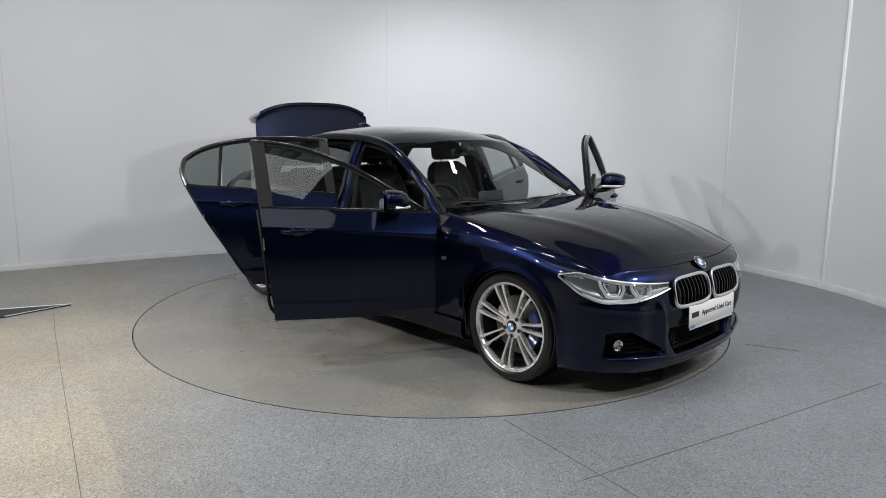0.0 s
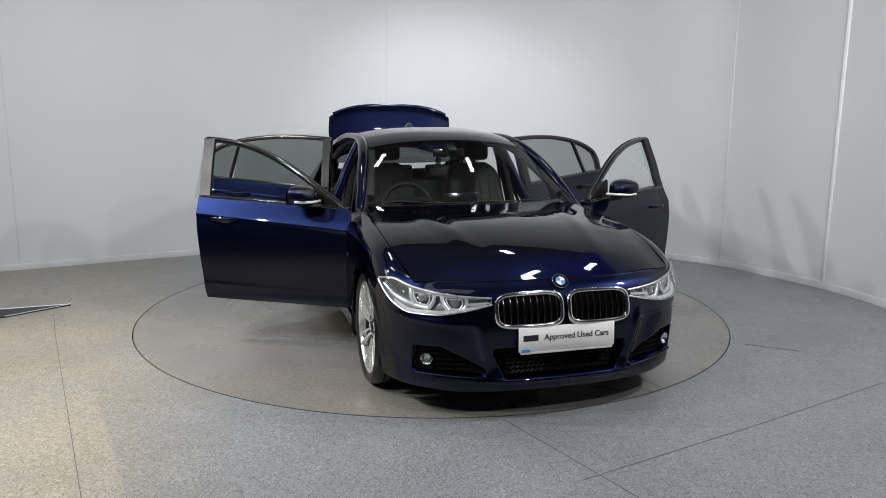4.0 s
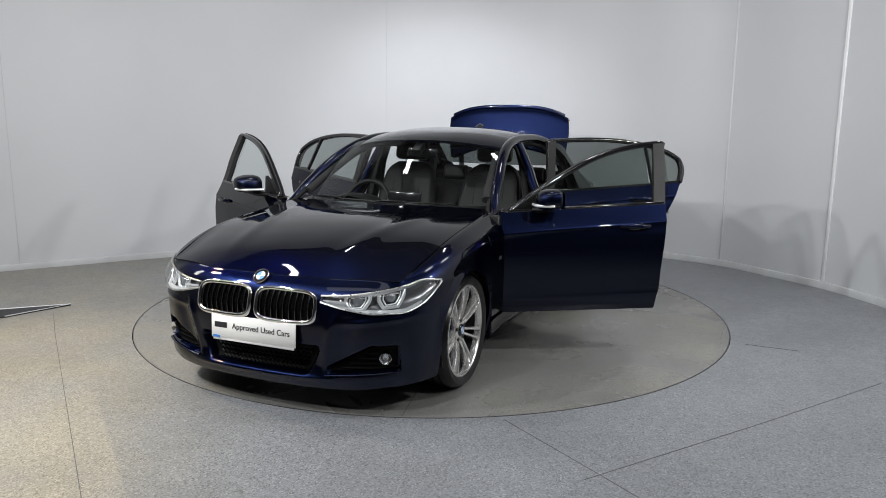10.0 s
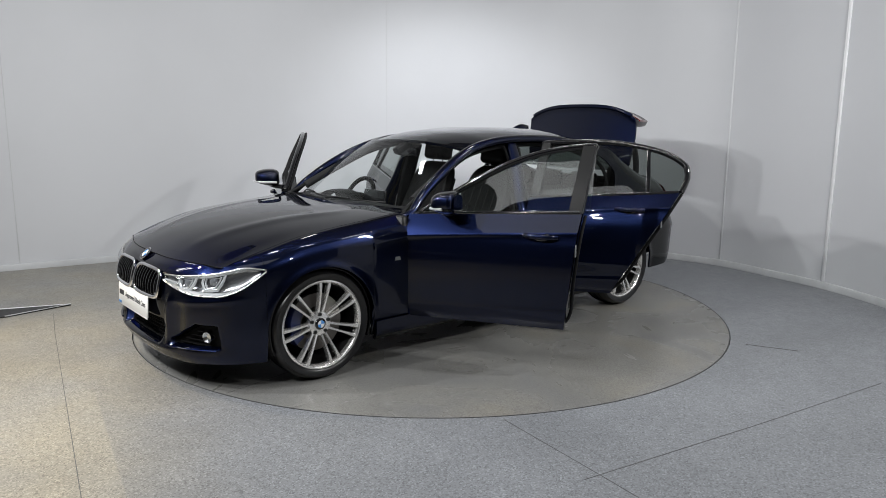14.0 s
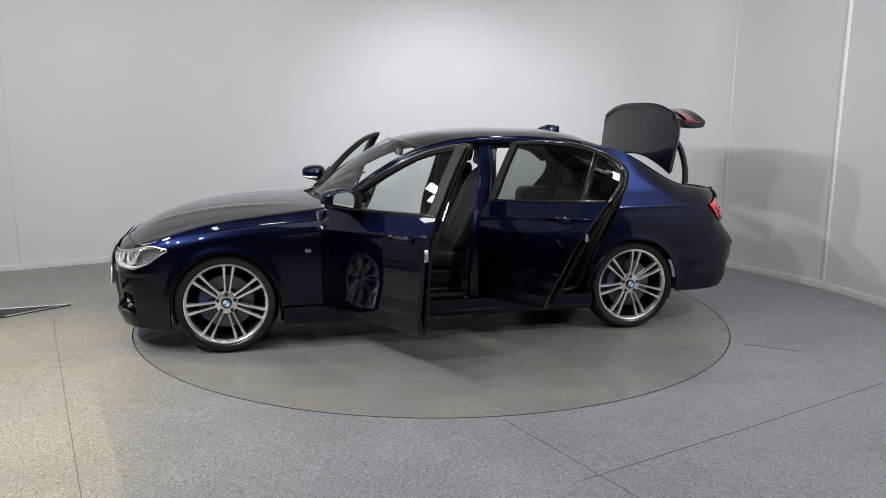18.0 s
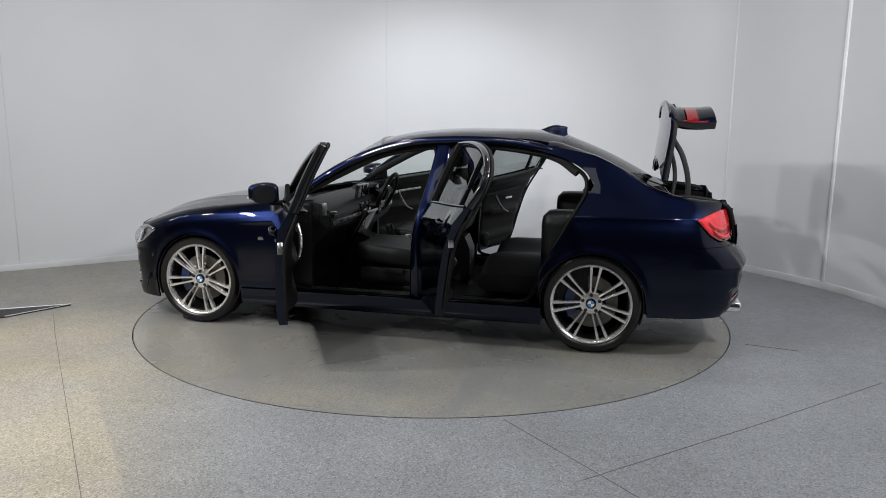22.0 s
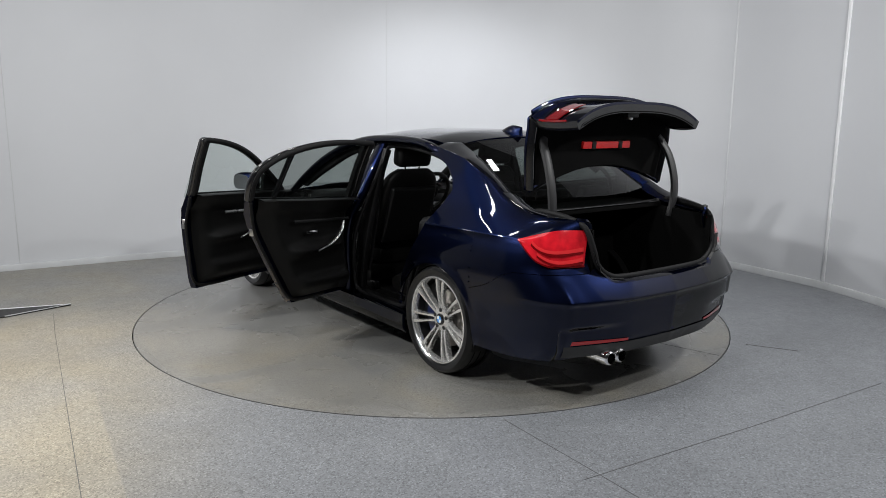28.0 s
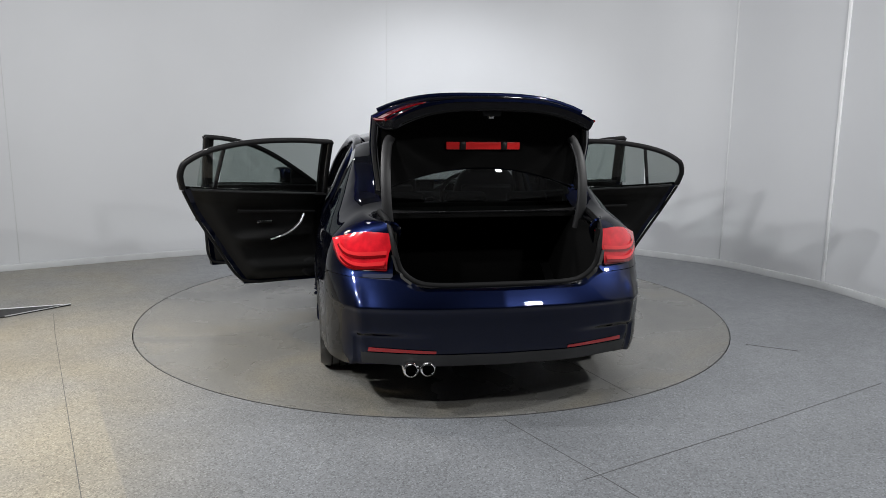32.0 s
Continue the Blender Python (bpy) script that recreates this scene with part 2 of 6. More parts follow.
def spline(pts, n, closed=False):
    """Catmull-Rom points through 3D points."""
    P = [Vector(p) for p in pts]
    k, out = len(P), []
    segs = k if closed else k - 1
    for s in range(segs):
        a = P[(s - 1) % k] if closed or s else P[0] * 2 - P[1]
        b, c = P[s], P[(s + 1) % k]
        d = P[(s + 2) % k] if closed or s + 2 < k else P[-1] * 2 - P[-2]
        for i in range(n):
            t = i / n
            out.append(0.5 * ((2 * b) + (c - a) * t + (2 * a - 5 * b + 4 * c - d) * t * t + (3 * b - a - 3 * c + d) * t ** 3))
    if not closed:
        out.append(P[-1].copy())
    return out


def sweep(path, section, closed=False, up=Vector((0, 0, 1)), bm=None, scale=None):
    """A tube: the closed 2D section (side, up) carried along a path."""
    bm = bm or bmesh.new()
    n, rings = len(path), []
    for i, p in enumerate(path):
        a = path[(i - 1) % n] if closed or i else p
        b = path[(i + 1) % n] if closed or i + 1 < n else p
        d = (b - a).normalized()
        side = d.cross(up)
        side = side.normalized() if side.length > 1e-4 else Vector((1, 0, 0))
        u = side.cross(d)
        k = scale(i / max(1, n - 1)) if scale else 1.0
        rings.append([bm.verts.new(p + side * s * k + u * t * k) for s, t in section])
    m = len(section)
    for i in range(n if closed else n - 1):
        a, b = rings[i], rings[(i + 1) % n]
        for j in range(m):
            bm.faces.new((a[j], a[(j + 1) % m], b[(j + 1) % m], b[j]))
    if not closed:
        bm.faces.new(rings[0][::-1])
        bm.faces.new(rings[-1])
    bmesh.ops.recalc_face_normals(bm, faces=bm.faces)
    return bm


def oval(a, b, n=12, power=2.0):
    out = []
    for i in range(n):
        t = 2 * math.pi * i / n
        c, s = math.cos(t), math.sin(t)
        out.append((a * math.copysign(abs(c) ** (2 / power), c), b * math.copysign(abs(s) ** (2 / power), s)))
    return out


def box(x0, x1, y0, y1, z0, z1, bevel=0.0, segs=2, bm=None):
    own = bm is None
    b = bmesh.new()
    bmesh.ops.create_cube(b, size=1)
    for v in b.verts:
        v.co = Vector(((x0 + x1) / 2 + v.co.x * (x1 - x0), (y0 + y1) / 2 + v.co.y * (y1 - y0), (z0 + z1) / 2 + v.co.z * (z1 - z0)))
    if bevel:
        bmesh.ops.bevel(b, geom=b.edges[:], offset=bevel, segments=segs, affect="EDGES", profile=0.6)
    if own:
        return b
    return merge(bm, b)


def merge(bm, other, m=None):
    """Adds other's geometry, moved by m, to bm."""
    me = bpy.data.meshes.new("scratch")
    other.to_mesh(me)
    other.free()
    if m is not None:
        me.transform(m)
    bm.from_mesh(me)
    bpy.data.meshes.remove(me)
    return bm


def moved(bm, m):
    bmesh.ops.transform(bm, matrix=m, verts=bm.verts)
    return bm


def lathe(profile, n=48, axis="y", bm=None):
    """Turns (radius, along) pairs round the y axis."""
    bm = bm or bmesh.new()
    rings = []
    for i in range(n):
        a = 2 * math.pi * i / n
        rings.append([bm.verts.new((r * math.cos(a), y, r * math.sin(a))) for r, y in profile])
    for i in range(n):
        a, b = rings[i], rings[(i + 1) % n]
        for j in range(len(profile) - 1):
            try:
                bm.faces.new((a[j], b[j], b[j + 1], a[j + 1]))
            except ValueError:
                pass
    bmesh.ops.remove_doubles(bm, verts=bm.verts, dist=1e-6)
    bmesh.ops.recalc_face_normals(bm, faces=bm.faces)
    return bm


def cyl(r, y0, y1, n=20, bm=None):
    return lathe([(0.0001, y0), (r, y0), (r, y1), (0.0001, y1)], n, bm=bm)


def flipped(bm):
    """The mirror image on the other side of the car."""
    for v in bm.verts:
        v.co.y = -v.co.y
    bmesh.ops.reverse_faces(bm, faces=bm.faces)
    return bm


def side_of(bm, s):
    return bm if s > 0 else flipped(bm)


def plate_of(outline, y0, y1, bevel=0.0):
    """A slab: a closed outline of (x, z) pairs between two values of y."""
    bm = bmesh.new()
    f = bm.faces.new([bm.verts.new((x, y0, z)) for x, z in outline])
    r = bmesh.ops.extrude_face_region(bm, geom=[f])
    for v in [g for g in r["geom"] if isinstance(g, bmesh.types.BMVert)]:
        v.co.y = y1
    bmesh.ops.recalc_face_normals(bm, faces=bm.faces)
    if bevel:
        bmesh.ops.bevel(bm, geom=[e for e in bm.edges if abs(e.verts[0].co.y - e.verts[1].co.y) < 1e-6], offset=bevel, segments=2, affect="EDGES")
    return bm


# ---- the room ----
WALL_LINE = [(-7.2, -3.0), (-6.3, -0.9), (-5.2, 0.55), (-4.2, 1.245), (-3.14, 1.88), (-2.36, 2.28), (-1.2, 2.74), (0.0, 3.0), (1.1, 2.93), (1.9, 2.62), (2.5, 2.18),
             (2.99, 1.74), (3.30, 1.19), (3.55, 0.65), (3.70, 0.0), (3.78, -1.0), (3.80, -3.0), (3.6, -6.0), (2.2, -8.2), (-1.5, -8.8), (-5.0, -8.0), (-7.0, -5.6)]
CEIL, WALL_TOP = 5.0, 2.95


def build_room():
    line = spline([(x, y, 0) for x, y in WALL_LINE], 8, closed=True)
    n = len(line)
    # floor sheet with a round hole for the turntable
    R = 2.24
    bm = bmesh.new()
    k = 160
    ring = [(R * math.cos(2 * math.pi * i / k), R * math.sin(2 * math.pi * i / k)) for i in range(k)]
    inner = [bm.verts.new((x, y, 0)) for x, y in ring]
    mid = [bm.verts.new((x * 1.35, y * 1.35, 0)) for x, y in ring]
    outer = [bm.verts.new((x * 5.5, y * 5.5, 0)) for x, y in ring]
    low = [bm.verts.new((x, y, -0.03)) for x, y in ring]
    for i in range(k):
        j = (i + 1) % k
        bm.faces.new((mid[i], inner[i], inner[j], mid[j])[::-1])
        bm.faces.new((outer[i], mid[i], mid[j], outer[j])[::-1])
        bm.faces.new((inner[i], low[i], low[j], inner[j]))
    bmesh.ops.recalc_face_normals(bm, faces=bm.faces)
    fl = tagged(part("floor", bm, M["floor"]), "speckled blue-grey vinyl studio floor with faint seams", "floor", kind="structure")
    pit = lathe([(0.0001, 0.0), (R + 0.02, 0.0)], 96)
    moved(pit, Matrix.Rotation(radians(90), 4, "X"))
    part("floor_pit", moved(pit, Matrix.Translation((0, 0, -0.03))), M["gap"], fl)
    # wall: a standing sheet with thickness
    cen = Vector((0, -2.5, 0))
    for name, material, label, pick, zl, zh in (("wall_curved", M["wall"], "pale grey curved studio wall of smooth panels", lambda p: p.y > -3.2, 0.0, WALL_TOP),
                                                ("wall_upper", M["upper_wall"], "grey upper wall over the pale panels", lambda p: p.y > -3.2, WALL_TOP + 0.002, CEIL),
                                                ("wall_rear", M["dark_wall"], "dark wall behind the studio bay", lambda p: p.y <= -3.2, 0.0, CEIL)):
        bm = bmesh.new()
        for i in range(n):
            p, q = line[i], line[(i + 1) % n]
            if not pick((p + q) / 2):
                continue
            quad = []
            for k in (p, q):
                out = k + (k - cen).normalized() * 0.12
                quad.append([bm.verts.new(v) for v in (k + Vector((0, 0, zl)), k + Vector((0, 0, zh)), out + Vector((0, 0, zh)), out + Vector((0, 0, zl)))])
            for j in range(4):
                bm.faces.new((quad[0][j], quad[0][(j + 1) % 4], quad[1][(j + 1) % 4], quad[1][j]))
        bmesh.ops.remove_doubles(bm, verts=bm.verts, dist=1e-4)
        bmesh.ops.recalc_face_normals(bm, faces=bm.faces)
        tagged(part(name, bm, material, smooth=60), label, "wall", kind="structure")
    bm = bmesh.new()
    f = bm.faces.new([bm.verts.new(p + Vector((0, 0, CEIL))) for p in line])
    r = bmesh.ops.extrude_face_region(bm, geom=[f])
    for v in [g for g in r["geom"] if isinstance(g, bmesh.types.BMVert)]:
        v.co.z += 0.15
    bmesh.ops.recalc_face_normals(bm, faces=bm.faces)
    tagged(part("ceiling", bm, M["ceiling"]), "grey matt studio ceiling", "ceiling", kind="structure")
    # skirting strip that follows the wall
    inn = [p + (cen - p).normalized() * 0.012 for p in line]
    sk = sweep(inn, [(-0.011, 0), (0.011, 0), (0.011, 0.052), (0.005, 0.062), (-0.011, 0.062)], closed=True)
    tagged(part("skirting", sk, M["skirting"]), "low grey skirting along the curved wall", "skirting", kind="structure")

    return line


WALL = build_room()


def batten(name, x, y, width, depth, material, label):
    """An upright joint strip on the wall at the wall's point nearest to (x, y)."""
    i = min(range(len(WALL)), key=lambda k: (WALL[k] - Vector((x, y, 0))).length)
    p, q = WALL[i], WALL[(i + 1) % len(WALL)]
    d = (q - p).normalized()
    s = max(0.0, min(1.0, (Vector((x, y, 0)) - p).dot(d) / (q - p).length))
    p = p + (q - p) * s
    ang = math.degrees(math.atan2(d.y, d.x))
    ob = part(name, box(-width / 2, width / 2, -depth, depth * 0.2, 0.063, WALL_TOP - 0.002, min(width, depth) * 0.25, 1), material, m=pose(p.x, p.y, 0, 0, 0, ang))
    return tagged(ob, label, "wall trim", kind="structure")


batten("trim_joint", 3.00, 1.735, 0.018, 0.006, M["joint"], "narrow white joint strip on the wall")
batten("trim_batten", 3.525, 0.69, 0.030, 0.014, M["batten"], "white vertical batten covering a wall joint")
batten("trim_seam", -0.55, 2.91, 0.004, 0.002, M["skirting"], "fine vertical seam between wall panels")
batten("trim_seam", -4.05, 1.34, 0.008, 0.003, M["skirting"], "fine vertical seam between wall panels")


def floor_line(name, pts, width, material, label):
    path = [Vector((x, y, 0.0)) for x, y in pts]
    bm = sweep(path, [(-width / 2, 0), (width / 2, 0), (width / 2, 0.0016), (-width / 2, 0.0016)])
    return tagged(part(name, bm, material, smooth=20), label, "floor joint", kind="structure")


floor_line("floor_joint", [(-2.89, -0.30), (-2.63, -0.79), (-1.39, -3.02), (-1.0, -3.75)], 0.0035, M["scratch"], "thin dark joint in the vinyl floor")
floor_line("floor_joint", [(0.36, -2.25), (0.71, -2.82), (0.95, -3.22)], 0.003, M["scratch"], "faint joint in the vinyl floor")
floor_line("floor_joint", [(0.64, -2.87), (1.65, -2.29), (2.6, -1.72)], 0.003, M["scratch"], "faint joint in the vinyl floor")
floor_line("floor_joint", [(2.12, -0.99), (2.415, -1.132)], 0.006, M["scratch"], "short dark scuffed joint in the vinyl floor")

# turntable disc, set in the floor
bm = lathe([(0.0001, 0.0), (2.0, 0.0), (2.232, 0.0), (2.234, -0.002), (2.234, -0.028), (0.0001, -0.028)], 160)
moved(bm, Matrix.Rotation(radians(90), 4, "X"))
turntable = tagged(part("turntable", bm, M["disc"], smooth=30), "grey round vinyl-topped turntable set flush in the floor", "turntable")


def build_floor_plate():
    """A thin metal ramp plate whose pointed end lies on the floor by the wall."""
    bm = bmesh.new()
    top = [(-2.89, -0.03, 0.012), (-4.4, -0.74, 0.045), (-4.3, -1.10, 0.030), (-3.20, -0.40, 0.010)]
    f = bm.faces.new([bm.verts.new(p) for p in top])
    r = bmesh.ops.extrude_face_region(bm, geom=[f])
    for v in [g for g in r["geom"] if isinstance(g, bmesh.types.BMVert)]:
        v.co.z = 0.0
    bmesh.ops.recalc_face_normals(bm, faces=bm.faces)
    ob = part("ramp_plate", bm, M["alloy_dark"], smooth=20)
    tagged(ob, "low dark ramp plate with bright metal edges on the floor", "ramp")
    for a, b, w, m in ((0, 1, 0.013, M["batten"]), (0, 3, 0.004, M["skirting"])):
        p, q = Vector(top[a]), Vector(top[b])
        part("metal_edge", sweep([p, q], [(-w, -0.002), (w, -0.002), (w, 0.005), (-w, 0.005)], scale=lambda t: 0.45 + 0.55 * t), m, ob)


build_floor_plate()


for k, (a, r) in enumerate(((20, 1.1), (200, 0.9))):
    ca, sa = math.cos(radians(a)), math.sin(radians(a))
    p, q = Vector((2.215 * ca, 2.215 * sa, 0)), Vector((r * ca - 0.15 * sa, r * sa + 0.15 * ca, 0))
    part("vinyl_joint", sweep([p, q], [(-0.0015, 0), (0.0015, 0), (0.0015, 0.0012), (-0.0015, 0.0012)]), M["scratch"], turntable)
ringpts = [Vector((2.2325 * math.cos(a), 2.2325 * math.sin(a), 0)) for a in np.linspace(0, 2 * math.pi, 160, endpoint=False)]
part("edge_ring", sweep(ringpts, [(-0.0025, -0.001), (0.0025, -0.001), (0.0025, 0.0012), (-0.0025, 0.0012)], closed=True), M["scratch"], turntable, "thin dark edge ring")
# ---- the car: surfaces (x forward, y to its left, z up; origin on the ground at mid-wheelbase) ----
HALF = spline([(2.165, 0, 0), (2.155, 0.25, 0), (2.12, 0.46, 0), (2.05, 0.64, 0), (1.93, 0.775, 0), (1.70, 0.862, 0), (1.3, 0.888, 0), (0.8, 0.880, 0), (0.0, 0.892, 0),
               (-0.8, 0.898, 0), (-1.4, 0.902, 0), (-1.85, 0.882, 0), (-2.12, 0.825, 0), (-2.29, 0.70, 0), (-2.375, 0.40, 0), (-2.405, 0.0, 0)], 24)
HX, HY = np.array([p.x for p in HALF]), np.array([p.y for p in HALF])
HS = np.concatenate([[0], np.cumsum(np.hypot(np.diff(HX), np.diff(HY)))])
FRONT_X = smooth_curve([(0.12, 2.10), (0.16, 2.145), (0.21, 2.16), (0.28, 2.145), (0.36, 2.155), (0.46, 2.165), (0.55, 2.155), (0.63, 2.13), (0.68, 2.09), (0.72, 2.03)])
REAR_X = smooth_curve([(0.15, -2.28), (0.22, -2.33), (0.33, -2.392), (0.48, -2.410), (0.555, -2.416), (0.580, -2.428), (0.592, -2.422), (0.62, -2.405), (0.65, -2.385), (0.70, -2.350), (0.76, -2.31), (0.9, -2.29), (0.98, -2.31)])
INSET = smooth_curve([(0.10, 0.075), (0.17, 0.05), (0.26, 0.024), (0.32, 0.008), (0.37, 0.004), (0.44, 0.002), (0.55, 0.0), (0.63, 0.001), (0.70, 0.0045), (0.755, 0.010), (0.80, 0.021), (0.83, 0.032), (0.86, 0.046), (0.93, 0.082), (1.0, 0.115), (1.1, 0.155), (1.36, 0.285)])
INSET_REAR = smooth_curve([(0.10, 0.075), (0.17, 0.05), (0.26, 0.024), (0.32, 0.010), (0.37, 0.006), (0.44, 0.003), (0.55, 0.0), (0.66, 0.001), (0.74, 0.006), (0.80, 0.015), (0.86, 0.033), (0.92, 0.062), (1.0, 0.108), (1.1, 0.158), (1.2, 0.205), (1.36, 0.285)])   # rounder shoulder at the rear
EDGE_Z = smooth_curve([(2.05, 0.655), (1.87, 0.718), (1.7, 0.774), (1.5, 0.826), (1.3, 0.856), (1.0, 0.888), (0.6, 0.93)])   # bonnet side edge
EDGE_Y = smooth_curve([(2.05, 0.66), (1.87, 0.735), (1.5, 0.765), (1.0, 0.755), (0.6, 0.74)])
HOOD_Z = smooth_curve([(2.10, 0.678), (2.05, 0.705), (2.0, 0.737), (1.86, 0.806), (1.65, 0.862), (1.44, 0.896), (1.2, 0.918), (0.96, 0.930), (0.75, 0.942)])
DECK_Z = smooth_curve([(-1.39, 1.262), (-1.46, 1.232), (-1.58, 1.170), (-1.72, 1.090), (-1.82, 1.045), (-1.95, 1.010), (-2.1, 0.995), (-2.33, 0.985)])    # rear window edge, then boot lid edge
DECK_Y = smooth_curve([(-1.39, 0.632), (-1.46, 0.64), (-1.7, 0.66), (-1.85, 0.655), (-2.1, 0.64), (-2.33, 0.60)])
BELT = smooth_curve([(0.80, 0.905), (0.4, 0.918), (0.0, 0.93), (-0.5, 0.943), (-1.0, 0.958), (-1.5, 0.985)])
REAR_CUT = smooth_curve([(-0.97, 0.26), (-1.02, 0.42), (-1.08, 0.55), (-1.15, 0.68), (-1.23, 0.80), (-1.30, 0.92), (-1.36, 1.02), (-1.39, 1.08)])  # rear door's trailing edge
CUT_X = smooth_curve([(0.26, -0.87), (0.34, -0.92), (0.42, -0.975), (0.55, -1.062), (0.68, -1.145), (0.80, -1.23), (0.92, -1.30), (1.02, -1.355), (1.08, -1.38)])
RAIL_Z = smooth_curve([(0.70, 0.925), (0.45, 1.075), (0.20, 1.205), (0.0, 1.275), (-0.25, 1.315), (-0.6, 1.325), (-0.9, 1.305), (-1.12, 1.262), (-1.25, 1.215), (-1.34, 1.155), (-1.39, 1.08)])  # top of the door openings
ROOF_Z = smooth_curve([(0.25, 1.320), (0.1, 1.366), (-0.1, 1.402), (-0.5, 1.426), (-0.9, 1.421), (-1.15, 1.386), (-1.3, 1.338)])
CREASE_Z = smooth_curve([(1.15, 0.752), (0.8, 0.775), (0.4, 0.800), (-0.075, 0.824), (-0.6, 0.852), (-1.02, 0.872), (-1.5, 0.885), (-2.1, 0.888)])   # line through the door handles
AXLE, ARCH_R, WHEEL_R = 1.405, 0.340, 0.322
SILL = 0.195
TAIL_SEAM = smooth_curve([(-1.70, 0.575), (-1.85, 0.625), (-1.96, 0.690), (-2.05, 0.715), (-2.4, 0.715)])


def step(a, b, x):
    t = min(1.0, max(0.0, (x - a) / (b - a)))
    return t * t * (3 - 2 * t)


def width(x):
    return float(np.interp(-x, -HX, HY))


def s_at_y(y, front=True):
    half = len(HX) // 2
    if front:
        return float(np.interp(y, HY[:half - 60], HS[:half - 60]))
    return float(np.interp(-y, -HY[-150:], HS[-150:]))


def s_at_x(x):
    return float(np.interp(-x, -HX, HS))


def shell(s, z, off=0.0):
    """The body's outer skin at a length s along its half outline (0 at the nose) and a height z."""
    x, y = float(np.interp(s, HS, HX)), float(np.interp(s, HS, HY))
    wf, wr = step(1.78, 2.13, x), step(-1.96, -2.33, x)
    k = step(0.0, 0.7, y)
    px = x + (FRONT_X(z) - 2.165) * wf + (REAR_X(z) + 2.405) * wr
    soft = step(-0.95, -1.25, x)
    dz = z - CREASE_Z(x)
    crease = 0.012 * (math.exp(-dz / 0.055) if dz > 0 else math.exp(dz / 0.020)) * step(1.25, 0.85, x) * step(-2.14, -1.95, x)
    low = z - 0.375 + 0.02 * x
    if low > 0:
        crease -= 0.005 * math.exp(-low / 0.11) * (1 - math.exp(-low / 0.035)) * step(1.15, 0.95, x) * step(-1.15, -0.95, x)
    for c in (AXLE, -AXLE):
        d = math.hypot(x - c, z - WHEEL_R) - ARCH_R
        if abs(d) < 0.15:
            crease += 0.009 * math.exp(-(d / 0.030) ** 2)
    ends = 1 - 0.62 * max(step(1.1, 1.65, x), step(-1.5, -1.9, x)) * step(0.46, 0.36, z)
    py = y - (INSET(z) * (1 - soft) + INSET_REAR(z) * soft) * k * ends + crease
    e = 0.01
    if off:
        x2, y2 = float(np.interp(s + e, HS, HX)), float(np.interp(s + e, HS, HY))
        x1, y1 = float(np.interp(s - e, HS, HX)), float(np.interp(s - e, HS, HY))
        d = Vector((x2 - x1, y2 - y1, 0))
        d = d.normalized() if d.length > 1e-6 else Vector((0, 1, 0))
        if s <= 0:
            d = Vector((0, 1, 0))
        nrm = Vector((d.y, -d.x, 0))
        return Vector((px, py, z)) + nrm * off
    return Vector((px, py, z))


def in_box(v, a, b, e):
    return step(a - e, a + e, v) * (1 - step(b - e, b + e, v))


def side_intake(y):
    """Lower and upper edge of the outer intake."""
    t = min(1.0, max(0.0, (y - 0.40) / 0.32))
    return 0.240 + 0.020 * t, 0.262 + 0.118 * min(1.0, 1.5 * t)


def mid_intake(z):
    """Half width of the middle intake."""
    return 0.352 - 0.50 * max(0.0, 0.345 - z)


def nose_recess(y, z):
    """How deep the bumper's intakes and folds lie at that place of the nose; negative where it stands proud."""
    y = abs(y)
    edge = mid_intake(z)
    mid = in_box(z, 0.228, 0.372, 0.009) * (1 - step(edge - 0.018, edge + 0.018, y))
    lo, hi = side_intake(y)
    out = in_box(z, lo, hi, 0.009) * in_box(y, 0.405, 0.725, 0.012)
    # fold that runs from the lamp's inner end down beside the middle intake
    fy = 0.405 + 0.26 * (z - 0.36)
    fold = math.exp(-((y - fy) / 0.022) ** 2) * in_box(z, 0.25, 0.52, 0.05)
    dip = math.exp(-((y - fy - 0.075) / 0.060) ** 2) * in_box(z, 0.29, 0.50, 0.05)
    # brow under the lamp
    brow = math.exp(-((z - 0.492 - 0.10 * (y - 0.45)) / 0.016) ** 2) * in_box(y, 0.47, 0.80, 0.06)
    lip = math.exp(-((z - 0.208) / 0.012) ** 2) * (1 - step(0.30, 0.50, y))
    return 0.058 * mid + 0.048 * out - 0.011 * fold + 0.016 * dip - 0.008 * brow - 0.010 * lip


def tail_recess(y, z):
    y = abs(y)
    return 0.026 * step(0.30, 0.62, y) * (1 - step(0.715, 0.745, y)) * in_box(z, 0.18, 0.440, 0.020)


def side_y(x, z):
    """Half width at x and z, with the shoulder turning in to the bonnet edge or the rear deck."""
    low = shell(s_at_x(x), z).y
    if x > 0.6:
        ze, ye = EDGE_Z(x), EDGE_Y(x)
        low += 0.006 * math.exp(-((z - 0.815 + 0.10 * (x - 1.2)) / 0.018) ** 2) * step(1.75, 1.45, x) * step(0.62, 0.8, x)
    elif x < -1.39:
        ze, ye = DECK_Z(x), DECK_Y(x)
    else:
        return low
    zs = ze - (0.10 if x > 0 else 0.16)
    if z <= zs:
        return low
    t = min(1.0, (z - zs) / (ze - zs))
    k = 1 - math.sqrt(max(0.0, 1 - t * t))
    if x < 0:
        k *= step(-1.39, -1.62, x)
    return low + (ye - low) * k


def arch_z(x):
    for c in (AXLE, -AXLE):
        d = abs(x - c)
        if d < ARCH_R:
            return WHEEL_R + math.sqrt(ARCH_R ** 2 - d * d)
    return 0.0


